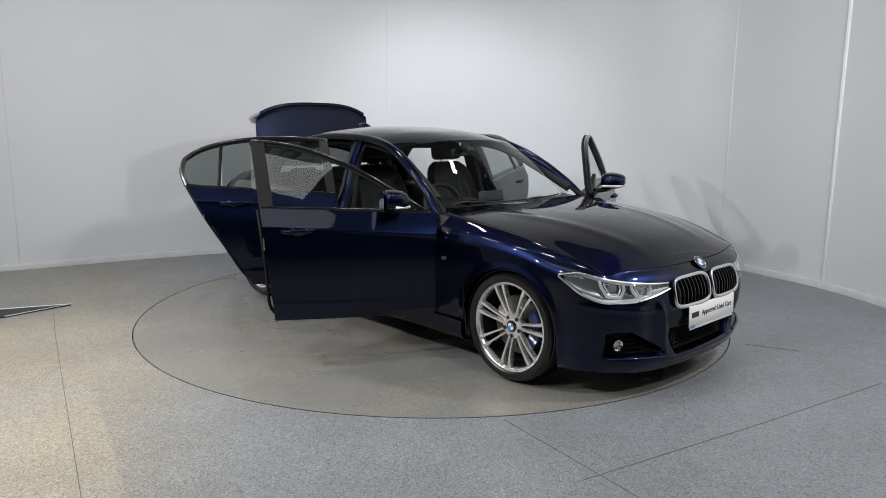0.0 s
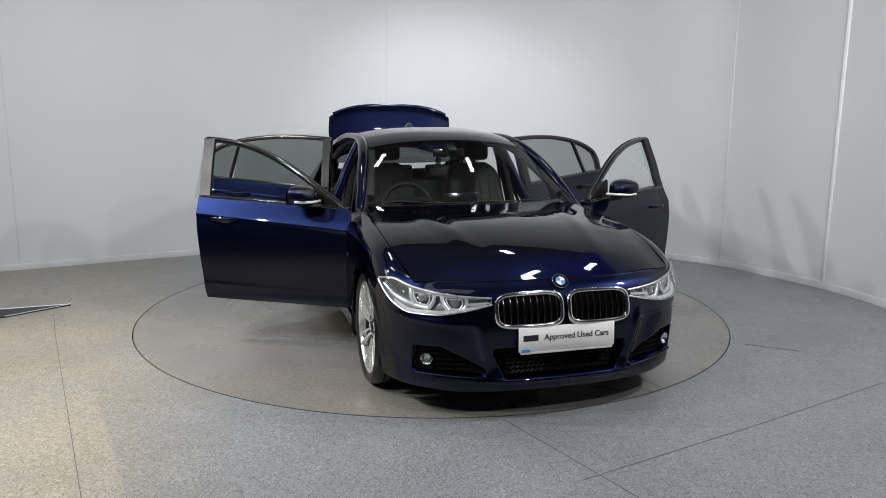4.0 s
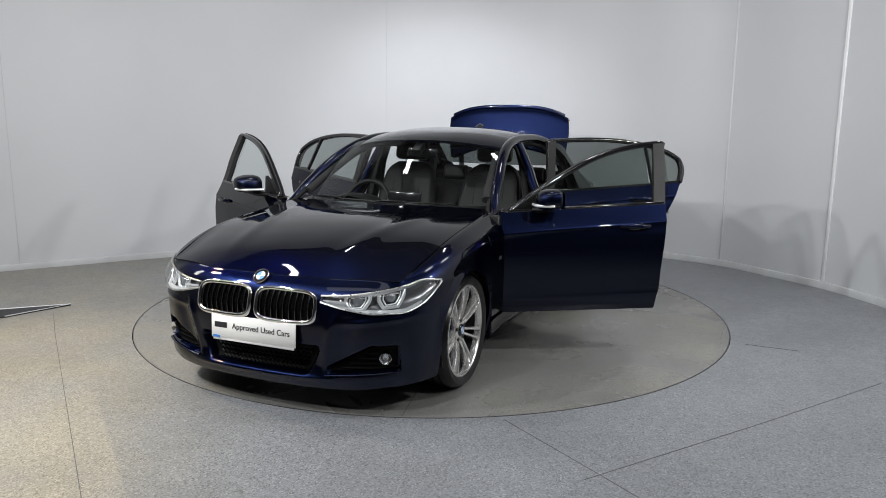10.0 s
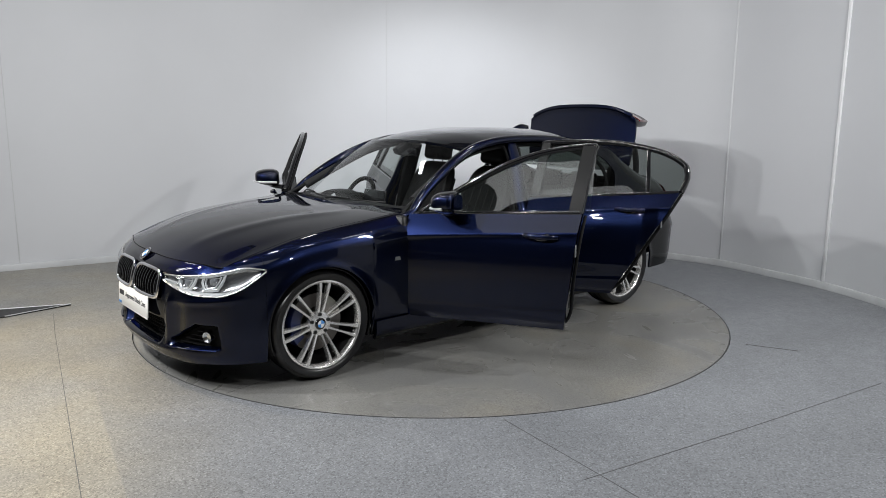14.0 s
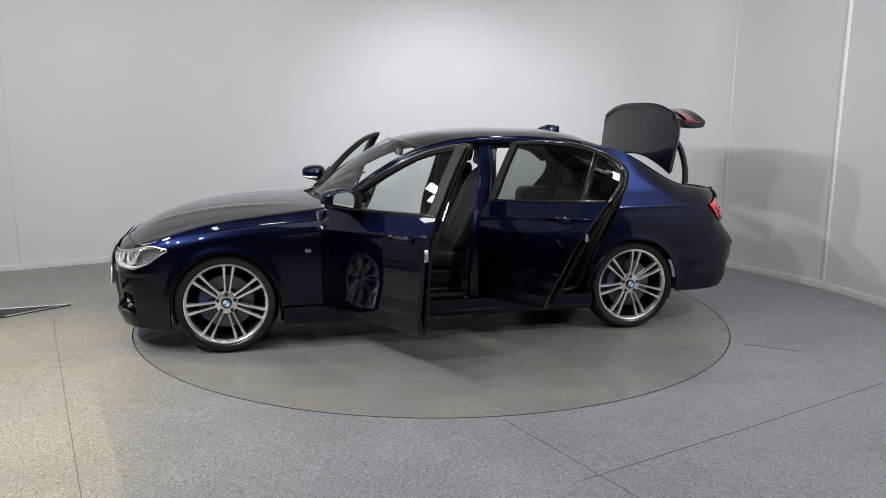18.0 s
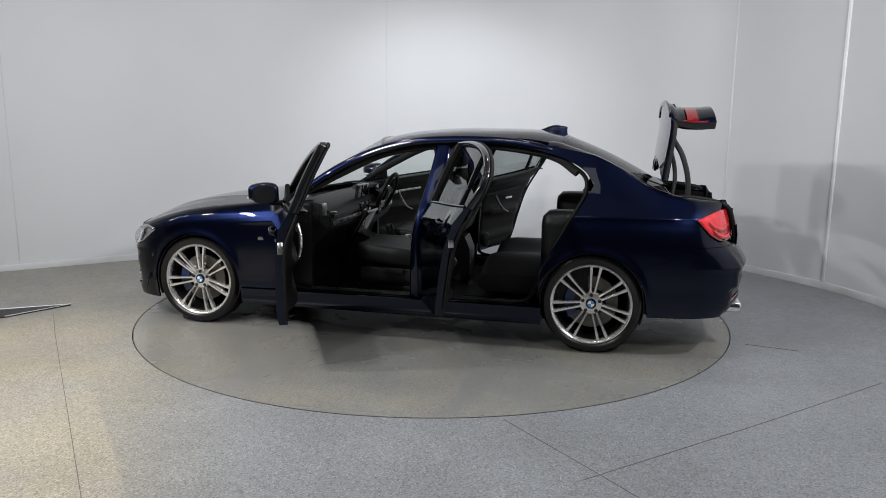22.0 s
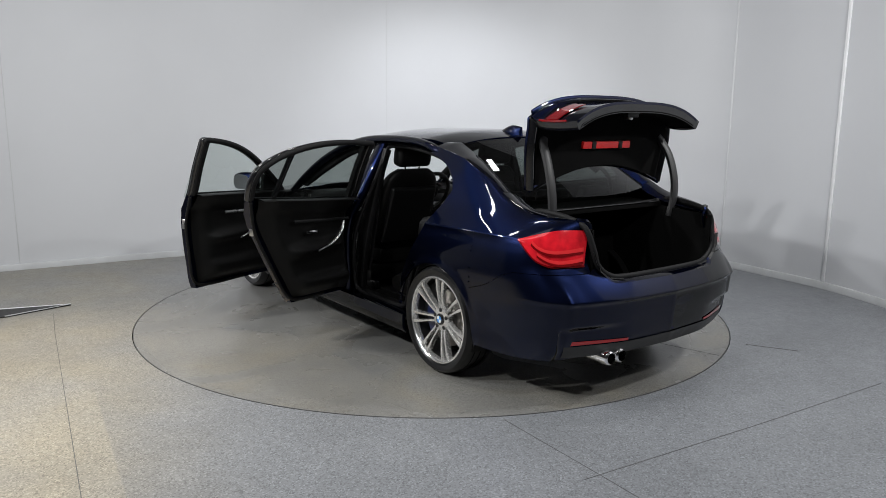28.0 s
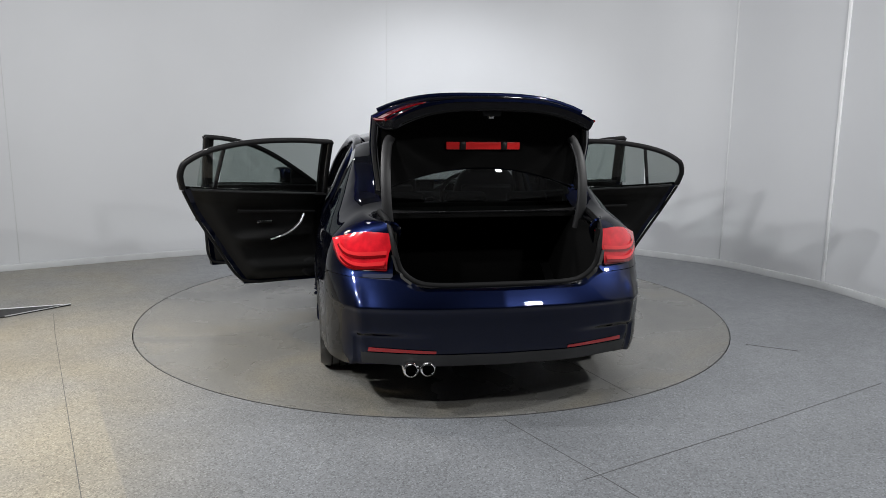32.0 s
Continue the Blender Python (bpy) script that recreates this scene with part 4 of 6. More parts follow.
def build_door(front, s):
    hinge = Vector((0.79, 0.850, 0)) if front else Vector((-0.275, 0.862, 0))
    swing = 62.0 if front else 65.0
    to_hinge = Matrix.Translation(-hinge)
    if front:
        x_front, x_back, z_low = (lambda z: 0.775), b_line, 0.275
        top_pts = [0.685, 0.60, 0.45, 0.30, 0.15, 0.0, -0.15, -0.25, -0.325]
    else:
        x_front, x_back, z_low = (lambda z: b_line(z) - 0.012), CUT_X, 0.295
        top_pts = [-0.365, -0.45, -0.6, -0.75, -0.9, -1.05, -1.18, -1.27, -1.33, -1.355]

    def place(bm):
        return side_of(moved(bm, to_hinge), s)

    def at(u, v, inset=0.0, mx=0.0, low=0.0, top=0.0):
        z = z_low + low + (0.93 - top - z_low - low) * v
        x = x_front(z) - mx + (x_back(z) - x_front(z) + 2 * mx) * u
        zt = BELT(x) - top
        z = z_low + low + (zt - z_low - low) * v
        x = x_front(z) - mx + (x_back(z) - x_front(z) + 2 * mx) * u
        return Vector((x, skin_y(x, z) - inset, z))
    name = "front_door" if front else "rear_door"
    door = part(name, place(solid_sheet(lambda u, v: at(u, v), 26, 84, 0.05)), M["paint"], car,
                "open " + name.replace("_", " ") + " in metallic blue with black trim inside")
    door.matrix_local = pose(hinge.x, s * hinge.y, 0.004, 0, 0, -s * swing) @ pose(0, 0, 0, 0, 1.2 if front else 2.6, 0)   # the hinges lift the door as it opens

    # inner trim, bulged, with an armrest
    def trim(u, v):
        p = at(u, v, 0.0, 0.035, 0.03, 0.0)
        e = min(u, 1 - u, v) * 8
        k = step(0, 1, e)
        rest = 0.045 * math.exp(-((p.z - 0.66 + 0.05 * u) / 0.035) ** 2) * in_box(u, 0.18, 0.85, 0.08)
        pocket = 0.03 * in_box(p.z, 0.32, 0.45, 0.03) * in_box(u, 0.1, 0.9, 0.08)
        roll = 0.02 * step(0.84, 0.92, p.z)
        p.y -= 0.052 + 0.052 * k + rest + pocket + roll
        return p
    part("door_trim", place(grid(trim, 34, 40, flip=False)), M["leather"], door, "black leather-look inner trim with armrest", smooth=60)
    # top roll of the trim that closes the gap at the glass
    def roll(u, v):
        p = at(u, 1.0, 0.0, 0.03)
        a = math.pi * v
        return Vector((p.x, p.y - 0.062 - 0.055 * math.cos(a), p.z - 0.004 + 0.012 * math.sin(a)))
    part("trim_roll", place(grid(roll, 24, 8)), M["dark_plastic"], door)
    # window frame
    def fy(x, z):
        return skin_y(x, z) - 0.024
    rail = [Vector((x, 0, RAIL_Z(x) - 0.006)) for x in top_pts]
    xe = top_pts[-1]
    if front:
        zt = rail[-1].z
        down = [Vector((b_line(z) + 0.016, 0, z)) for z in np.linspace(zt - 0.02, BELT(-0.3), 6)]
        loop = [Vector((0.70, 0, BELT(0.70) + 0.004))] + rail + down
    else:
        zt = rail[0].z
        up = [Vector((b_line(z) - 0.028, 0, z)) for z in np.linspace(BELT(-0.3), zt - 0.02, 6)]
        loop = up + rail + [Vector((-1.365, 0, 1.06)), Vector((-1.335, 0, BELT(-1.335)))]
    loop = [Vector((p.x, fy(p.x, p.z), p.z)) for p in loop]
    part("window_frame", place(sweep(spline(loop, 3), oval(0.018, 0.020, 10, 3), up=Vector((0, 1, 0)))), M["black_gloss"], door, "black window frame")
    inner = [p + Vector((0, -0.030, 0)) for p in loop]
    part("window_seal", place(sweep(spline(inner, 2), oval(0.017, 0.010, 8), up=Vector((0, 1, 0)))), M["rubber"], door)
    # belt strips outside and inside
    x0, x1 = (0.72, b_line(0.93) + 0.01) if front else (b_line(0.93) - 0.02, -1.32)
    belt = [Vector((x0 + (x1 - x0) * i / 12, 0, 0)) for i in range(13)]
    belt = [Vector((p.x, skin_y(p.x, BELT(p.x)) - 0.004, BELT(p.x) + 0.006)) for p in belt]
    part("belt_strip", place(sweep(belt, oval(0.006, 0.010, 8))), M["black_gloss"], door)
    # glass
    def pane(x0, x1):
        def f(u, v):
            x = x0 + (x1 - x0) * u
            za, zb = BELT(x) - 0.012, RAIL_Z(x) - 0.008
            ya, yb, ym = fy(x, za), fy(x, zb), fy(x, (za + zb) / 2)
            if x0 < -1.11:
                # the small rear pane is almost flat: one lean, straight along its length
                za0, zb0 = BELT(x0) - 0.012, RAIL_Z(x0) - 0.008
                lean = (fy(x0, zb0) - fy(x0, za0)) / (zb0 - za0)
                ya = fy(x0, za0) + (fy(x1, BELT(x1)) - fy(x0, BELT(x0))) * u
                yb = ya + lean * (zb - za)
                ym = (ya + yb) / 2
            return Vector((x, ya + (yb - ya) * v + 4 * v * (1 - v) * (ym - (ya + yb) / 2) - 0.002, za + (zb - za) * v))
        return f
    if front:
        panes = [(0.63, -0.335)]
    else:
        panes = [(-0.375, -1.10), (-1.115, -1.35)]
    for x0, x1 in panes:
        part("window_pane", place(grid(pane(x0, x1), 36, 20, flip=True)), M["glass" if front else "privacy"], door, "clear side window" if front else "tinted side window")
    if not front:
        bar = [Vector((-1.105 - 0.02 * (1 - t), 0, BELT(-1.1) + (RAIL_Z(-1.1) - BELT(-1.1)) * t)) for t in (0, 0.25, 0.5, 0.75, 1)]
        bar = [Vector((p.x, fy(p.x, p.z), p.z)) for p in bar]
        part("divider_bar", place(sweep(bar, oval(0.013, 0.016, 8, 3), up=Vector((0, 1, 0)))), M["black_gloss"], door)
    # black cover on the pillar edge of the frame
    def cover(u, v):
        za = BELT(-0.3)
        z = za + (RAIL_Z(-0.34) - 0.004 - za) * v
        xa = b_line(z) + (0.004 if front else -0.016)
        x = xa + (0.075 if front else -0.06) * u
        return Vector((x, fy(x, z) + 0.026, z))
    part("pillar_cover", place(solid_sheet(cover, 4, 10, 0.03)), M["black_plastic"], door)
    # handle on the crease, with its cup
    hx = -0.075 if front else -1.02
    hz = 0.812 if front else 0.868
    path = [Vector((hx + 0.095 * k, skin_y(hx + 0.095 * k, hz) + 0.004 + 0.030 * (1 - abs(k) ** 3.5), hz + 0.004 * k)) for k in np.linspace(-1, 1, 13)]
    part("door_handle", place(sweep(path, oval(0.010, 0.014, 10, 2.6))), M["paint"], door)
    cup = lathe([(0.0001, 0.004), (0.030, 0.0035), (0.036, 0.0)], 20)
    for v in cup.verts:
        v.co = Vector((hx + v.co.x * 1.5, skin_y(hx + v.co.x * 1.5, hz + v.co.z) + v.co.y - 0.0005, hz + v.co.z * 0.75))
    part("handle_cup", place(cup), M["black_gloss"], door)
    # inside: pull bar, lever, latch, speaker, seal
    if front:
        pull = [(0.36, 0.80), (0.33, 0.72), (0.26, 0.645), (0.16, 0.60)]
        lever, spk = (0.40, 0.78), (0.55, 0.40)
    else:
        pull = [(-0.50, 0.80), (-0.535, 0.735), (-0.62, 0.665), (-0.74, 0.62)]
        lever, spk = (-0.78, 0.745), (-0.42, 0.40)
    pts = [Vector((x, skin_y(x, z) - 0.158 - 0.02 * math.sin(math.pi * i / 3), z)) for i, (x, z) in enumerate(pull)]
    part("pull_handle", place(sweep(spline(pts, 6), oval(0.014, 0.010, 10), scale=lambda t: 0.55 + 0.45 * math.sin(math.pi * min(1, 0.15 + t)))), M["satin"], door, "satin silver pull handle")
    lx, lz = lever
    part("door_lever", place(moved(box(-0.055, 0.055, -0.008, 0.008, -0.010, 0.010, 0.005), Matrix.Translation((lx, skin_y(lx, lz) - 0.125, lz)))), M["chrome"], door)
    sx, sz = spk
    sp = lathe([(0.0001, -0.012), (0.05, -0.012), (0.066, -0.004), (0.07, 0.0)], 28)
    part("speaker", place(moved(sp, Matrix.Translation((sx, skin_y(sx, sz) - 0.118, sz)))), M["dark_plastic"], door)
    zl = 0.735 if front else 0.785
    xl = x_back(zl)
    lat = box(-0.004, 0.004, -0.016, 0.016, -0.035, 0.035, 0.003, 1)
    part("latch", place(moved(lat, Matrix.Translation((xl - 0.002, skin_y(xl, zl) - 0.028, zl)))), M["satin"], door)
    edge = []
    for u, v in [(0.5, 0), (0.9, 0), (1, 0.1), (1, 0.4), (1, 0.7), (1, 0.98)]:
        p = at(u, v, 0.055, -0.012 if u == 1 else 0.0, 0.012 if v == 0 else 0.0)
        edge.append(p)
    part("door_seal", place(sweep(spline(edge, 5), tube_ring(8, 0.010))), M["rubber"], door)
    part("trim_strip", place(sweep([at(0.12 + 0.6 * i / 10, 0.80, 0.128) for i in range(11)], oval(0.004, 0.010, 8))), M["satin" if front else "dark_plastic"], door)
    if front:
        build_mirror(door, place)
    return door


def build_mirror(door, place):
    c = Vector((0.455, 0.925, 0.988))
    def shellm(u, v):
        a, b = 2 * math.pi * u, math.pi * v
        k = math.sin(b)
        y = -math.cos(b)
        ca, sa = math.cos(a), math.sin(a)
        x = (0.118 if ca > 0 else 0.045) * (abs(ca) ** 0.75) * math.copysign(1, ca) * k ** 0.55
        z = (0.074 if sa > 0 else 0.060) * math.copysign(abs(sa) ** 0.7, sa) * k ** 0.42 * (1 - 0.16 * y)
        return c + Vector((x, 0.098 * y, z + 0.006 * y))
    part("mirror_housing", place(grid(shellm, 28, 16, close_u=True)), M["paint"], door)
    def lower(u, v):
        p = shellm(0.5 + 0.5 * u, 0.06 + 0.88 * v)
        p2 = c + (p - c) * 1.012
        p2.z = min(p2.z, c.z - 0.022)
        return p2
    part("mirror_base", place(grid(lower, 14, 12)), M["black_gloss"], door)
    ind = [c + Vector((0.120 - 0.10 * max(0.0, k) ** 3, 0.098 * k, -0.026 + 0.002 * k)) for k in np.linspace(-0.8, 1, 14)]
    part("indicator", place(sweep(ind, oval(0.008, 0.009, 8))), M["reflector"], door, "clear mirror indicator strip")
    def glass(u, v):
        a, r = 2 * math.pi * u, v
        q = oval(0.076, 0.056, 36, 3)
        yy, zz = q[int(round(u * 36)) % 36]
        return c + Vector((-0.046, yy * r * 0.98, zz * r - 0.002))
    part("mirror_glass", place(grid(glass, 36, 4, close_u=True)), M["mirror"], door, "mirror glass")
    arm = [Vector((0.55, 0.79, 0.922)), Vector((0.51, 0.84, 0.922)), Vector((0.48, 0.875, 0.928)), Vector((0.46, 0.91, 0.94))]
    part("mirror_arm", place(sweep(spline(arm, 3), oval(0.032, 0.018, 10))), M["black_plastic"], door)
    sail = plate_of([(0.69, 0.925), (0.46, 0.925), (0.47, 1.05), (0.55, 1.015)], 0.755, 0.785, 0.004)
    part("sail_panel", place(sail), M["black_plastic"], door)


for s in (1, -1):
    build_door(True, s)
    build_door(False, s)


# ---- nose: grilles, lamps, intakes, plate ----
def nose_patch(y0, y1, lo, hi, off, nu=20, nv=8, x_end=None):
    """A sheet on the nose between two heights that depend on t from 0 (y0) to 1 (y1 or x_end)."""
    sa = s_at_y(y0)
    sb = s_at_x(x_end) if x_end is not None else s_at_y(y1)

    def f(u, v):
        s = sa + (sb - sa) * u
        z = lo(u) + (hi(u) - lo(u)) * v
        o = off(u, v) if callable(off) else off
        return nose_skin(s, z, o)
    return grid(f, nu, nv)


def outline_of(y0, y1, lo, hi, off, n=20, x_end=None):
    sa = s_at_y(y0)
    sb = s_at_x(x_end) if x_end is not None else s_at_y(y1)
    us = [0.5 - 0.5 * math.cos(math.pi * i / n) for i in range(n + 1)]
    low = [nose_skin(sa + (sb - sa) * u, lo(u), off) for u in us]
    high = [nose_skin(sa + (sb - sa) * u, hi(u), off) for u in us]
    return low + high[::-1]


def roundel(name, r, parent, m, ring_mat):
    """A round badge of blue and white quarters in a dark ring, facing +x."""
    b = part(name, moved(cyl(r, 0, 0.006, 28), Matrix.Rotation(radians(-90), 4, "Z")), ring_mat, parent, "round badge with blue and white quarters", m=m)
    rim = [Vector((0.006, r * math.cos(a), r * math.sin(a))) for a in np.linspace(0, 2 * math.pi, 28, endpoint=False)]
    part("badge_rim", sweep(rim, tube_ring(6, 0.0022), closed=True, up=Vector((1, 0, 0))), M["chrome"], b)
    for k in range(4):
        bm = bmesh.new()
        c = bm.verts.new((0.0085, 0, 0))
        arc = [bm.verts.new((0.0085, 0.62 * r * math.cos(a), 0.62 * r * math.sin(a))) for a in [math.pi / 2 * (k + i / 6) for i in range(7)]]
        for i in range(6):
            bm.faces.new((c, arc[i], arc[i + 1]))
        part("badge_quarter", bm, M["badge_blue" if k % 2 else "badge_white"], b)
    return b


def letters(name, text, size, parent, m, material):
    cu = bpy.data.curves.new(name, "FONT")
    cu.body, cu.size, cu.align_x, cu.align_y, cu.extrude = text, size, "CENTER", "CENTER", 0.0006
    cu.offset = 0.0005
    tmp = bpy.data.objects.new("scratch", cu)
    scene.collection.objects.link(tmp)
    bpy.context.view_layer.update()
    me = bpy.data.meshes.new_from_object(tmp.evaluated_get(bpy.context.evaluated_depsgraph_get()))
    bpy.data.objects.remove(tmp)
    me.materials.clear()
    me.materials.append(material)
    ob = new(name, me)
    ob.parent = parent
    ob.matrix_local = m
    return ob


def build_front():
    for s in (1, -1):
        # kidney grille
        def h(u):
            return 0.077 * (1 - abs(2 * u - 1) ** 4.5) ** (1 / 4.5) + 0.0006
        zc = lambda u: 0.566 + 0.006 * (1 - u)
        lo, hi = (lambda u: zc(u) - h(u) * (1.0 - 0.05 * u)), (lambda u: zc(u) + h(u))
        g = part("grille", side_of(nose_patch(0.020, 0.352, lo, hi, 0.004, 28, 8), s), M["gap"], car, "black kidney grille with chrome frame and vertical bars")
        ring = outline_of(0.020, 0.352, lo, hi, 0.018, 28)
        part("grille_frame", side_of(sweep(ring, oval(0.012, 0.009, 8), closed=True, up=Vector((1, 0, 0))), s), M["chrome"], g, "chrome frame")
        for k in range(9):
            u = 0.09 + 0.82 * k / 8
            sy = s_at_y(0.020 + 0.332 * u)
            bar = [shell(sy, lo(u) + (hi(u) - lo(u)) * t, 0.008 + 0.012 * math.sin(math.pi * t)) for t in np.linspace(0.03, 0.97, 7)]
            part("grille_bar", side_of(sweep(bar, oval(0.0035, 0.010, 6, 3), up=Vector((1, 0, 0))), s), M["black_gloss"], g)
        # headlamp
        lo2, hi2 = LAMP_LO, LAMP_HI
        bowl = lambda u, v: 0.003 - 0.050 * (math.sin(math.pi * min(1.0, max(0.0, u))) ** 0.7) * math.sin(math.pi * min(1.0, max(0.0, v))) ** 0.5
        hl = part("headlamp", side_of(nose_patch(0.372, 0, lo2, hi2, bowl, 48, 16, x_end=1.74), s), M["lamp_back"], car, "clear headlamp with twin light rings")
        part("lens", side_of(nose_patch(0.372, 0, lo2, hi2, lambda u, v: 0.006 + 0.018 * max(0.0, math.sin(math.pi * u)) ** 0.5 * math.sin(math.pi * (0.1 + 0.8 * v)), 36, 10, x_end=1.74), s), M["lens"], hl, "clear curved lens")
        brow = nose_patch(0.40, 0, (lambda u: hi2(0.04 + 0.92 * u) - 0.009 - 0.012 * math.sin(math.pi * min(1, u * 1.05)) ** 0.8), (lambda u: hi2(0.04 + 0.92 * u) - 0.003), (lambda u, v: 0.004 - 0.020 * (1 - v)), 30, 3, x_end=1.755)
        part("lamp_brow", side_of(brow, s), M["reflector"], hl)
        lowtrim = nose_patch(0.40, 0, (lambda u: lo2(0.04 + 0.92 * u) + 0.003), (lambda u: min(hi2(0.04 + 0.92 * u) - 0.01, lo2(0.04 + 0.92 * u) + 0.014)), (lambda u, v: 0.004 - 0.022 * v), 30, 3, x_end=1.755)
        part("lamp_sill", side_of(lowtrim, s), M["reflector"], hl)
        rib = nose_patch(0.385, 0.50, (lambda u: 0.606 - 0.012 * u), (lambda u: 0.613 - 0.006 * u), 0.009, 8, 2)
        part("lamp_rib", side_of(rib, s), M["reflector"], hl)
        for sy, zz, hw, hh, deep in ((s_at_y(0.545) + 0.005, 0.599, 0.060, 0.035, 0.012), (s_at_y(0.705) - 0.005, 0.617, 0.068, 0.041, 0.020)):
            hexa = [(-1.0, 0.95), (-0.98, 0.1), (-0.62, -0.85), (-0.45, -1.0), (0.45, -1.0), (0.62, -0.85), (0.98, 0.1), (1.0, 0.95)]
            for k, thick in ((1.0, 0.0095), (0.66, 0.0040)):
                loop = [nose_skin(sy + a * hw * k, zz + b * hh * k + 0.1 * a * hw, 0.004 * (1 - k) - deep) for a, b in hexa]
                part("light_ring", side_of(sweep(spline(loop, 4), oval(thick, 0.006, 8), up=Vector((1, 0.4, 0))), s), M["reflector"], hl)
            c = nose_skin(sy, zz, -0.012 - deep)
            n = (nose_skin(sy, zz, 0.03) - c).normalized()
            rot = Vector((0, 1, 0)).rotation_difference(n).to_matrix().to_4x4()
            pr = lathe([(0.0001, 0.016), (0.014, 0.014), (0.023, 0.007), (0.029, -0.004)], 24)
            part("projector", side_of(moved(pr, Matrix.Translation(c) @ rot), s), M["projector"], hl)
            bar = [nose_skin(sy + a * hw * 0.6, zz + 0.55 * hh, -0.004 - deep) for a in (-1, -0.3, 0.3, 1)]
            part("ring_bar", side_of(sweep(bar, oval(0.003, 0.004, 6), up=Vector((1, 0.4, 0))), s), M["reflector"], hl)
        for edge in (lo2, hi2):
            rimline = [nose_skin(s_at_y(0.372) + (s_at_x(1.74) - s_at_y(0.372)) * t, edge(t), 0.006) for t in np.linspace(0.0, 1.0, 44)]
            part("lens_rim", side_of(sweep(rimline, oval(0.0062, 0.0050, 8)), s), M["satin"], hl)
        # outer intake and fog lamp
        sa, sb = s_at_y(0.415), s_at_y(0.715)

        def mesh_out(u, v):
            sx = sa + (sb - sa) * u
            y = shell(sx, 0.3).y
            lo, hi = side_intake(y)
            z = lo + 0.004 + (hi - lo - 0.008) * v
            p = shell(sx, z)
            p.x -= nose_recess(p.y, z) - 0.006
            return p
        it = part("side_intake", side_of(grid(mesh_out, 20, 8), s), M["gap"], car, "black side intake with mesh")
        for k in range(4):
            z = 0.262 + 0.026 * k
            bar = [shell(sx, z) - Vector((0.028, 0, 0)) for sx in np.linspace(s_at_y(0.46 + 0.045 * k), s_at_y(0.63), 6)]
            part("intake_bar", side_of(sweep(bar, oval(0.004, 0.003, 6)), s), M["gap"], it)
        c = shell(s_at_y(0.672), 0.318) + Vector((-0.015, 0, 0))
        rot = Matrix.Rotation(radians(-90 + 24), 4, "Z")
        fog = part("fog_lamp", side_of(moved(lathe([(0.0001, -0.006), (0.015, -0.004), (0.025, 0.010), (0.030, 0.014), (0.031, 0.004), (0.031, -0.02)], 28), Matrix.Translation(c) @ rot), s), M["chrome"], car, "round fog lamp")
        part("lens", side_of(moved(lathe([(0.0001, 0.018), (0.015, 0.016), (0.026, 0.011)], 24), Matrix.Translation(c) @ rot), s), M["lens"], fog)
        blade = [shell(sx, 0.230 + 0.018 * t, 0.004) for t, sx in ((i / 10, s_at_y(0.40 + 0.33 * i / 10)) for i in range(11))]
        part("bumper_blade", side_of(sweep(blade, oval(0.010, 0.006, 8)), s), M["paint"], car)
    # middle intake with honeycomb
    def mid(u, v):
        w = (2 * u - 1)
        z = 0.233 + (0.367 - 0.233) * v
        y = abs(w) * (mid_intake(z) - 0.010)
        p = shell(s_at_y(y), z)
        p.x -= nose_recess(y, z) - 0.006
        p.y = math.copysign(y, w)
        return p
    it = part("lower_intake", grid(mid, 30, 8), M["gap"], car, "black lower intake with honeycomb mesh")
    for r in range(6):
        z = 0.242 + 0.022 * r
        pts, half = [], mid_intake(z) - 0.045
        for i in range(41):
            y = half * (2 * i / 40 - 1)
            p = shell(s_at_y(abs(y)), z)
            pts.append(Vector((p.x - 0.042, y, z + 0.006 * (1 if (i + r) % 2 else -1))))
        part("mesh_strand", sweep(pts, oval(0.003, 0.003, 5)), M["black_plastic"], it)
    # plate and badge
    plate = part("plate", box(-0.004, 0.004, -0.26, 0.26, -0.062, 0.062, 0.003, 1), M["white_plate"], car, "white display plate with dark lettering", m=pose(2.182, 0.006, 0.428, 0, -3, 0))
    letters("plate_text", "Approved Used Cars", 0.0412, plate, pose(0.0048, 0.0505, 0.006, 90, 0, 90), M["print"])
    part("plate_bar", box(0.0042, 0.0054, -0.237, -0.158, -0.0075, 0.0215), M["print"], plate)
    part("plate_edge", box(-0.002, 0.002, -0.25, 0.25, -0.008, 0.008, 0.001, 1), M["badge_white"], plate, m=pose(0.0, 0.0, -0.066))
    part("plate_band", box(-0.001, 0.001, -0.022, 0.022, -0.006, 0.006), M["badge_blue"], plate, m=pose(0.0055, -0.225, -0.055))
    roundel("badge", 0.041, car, pose(2.088, 0, 0.688, 0, -46, 0), M["black_gloss"])
    # wing badges, side repeater line, wipers, washer jets
    for s in (1, -1):
        x, z = 0.885, 0.652
        bm = plate_of([(-0.022, -0.011), (-0.012, 0.011), (0.022, 0.011), (0.022, -0.011)], 0, 0.003)
        part("wing_badge", side_of(moved(bm, Matrix.Translation((x, skin_y(x, z) + 0.0015, z))), s), M["satin"], car, "small silver wing badge")
        seam = [Vector((x, skin_y(x, 0.262) + 0.001, 0.262)) for x in np.linspace(1.045, 0.79, 6)]
        part("sill_seam", side_of(sweep(seam, oval(0.002, 0.002, 5)), s), M["satin"], car)
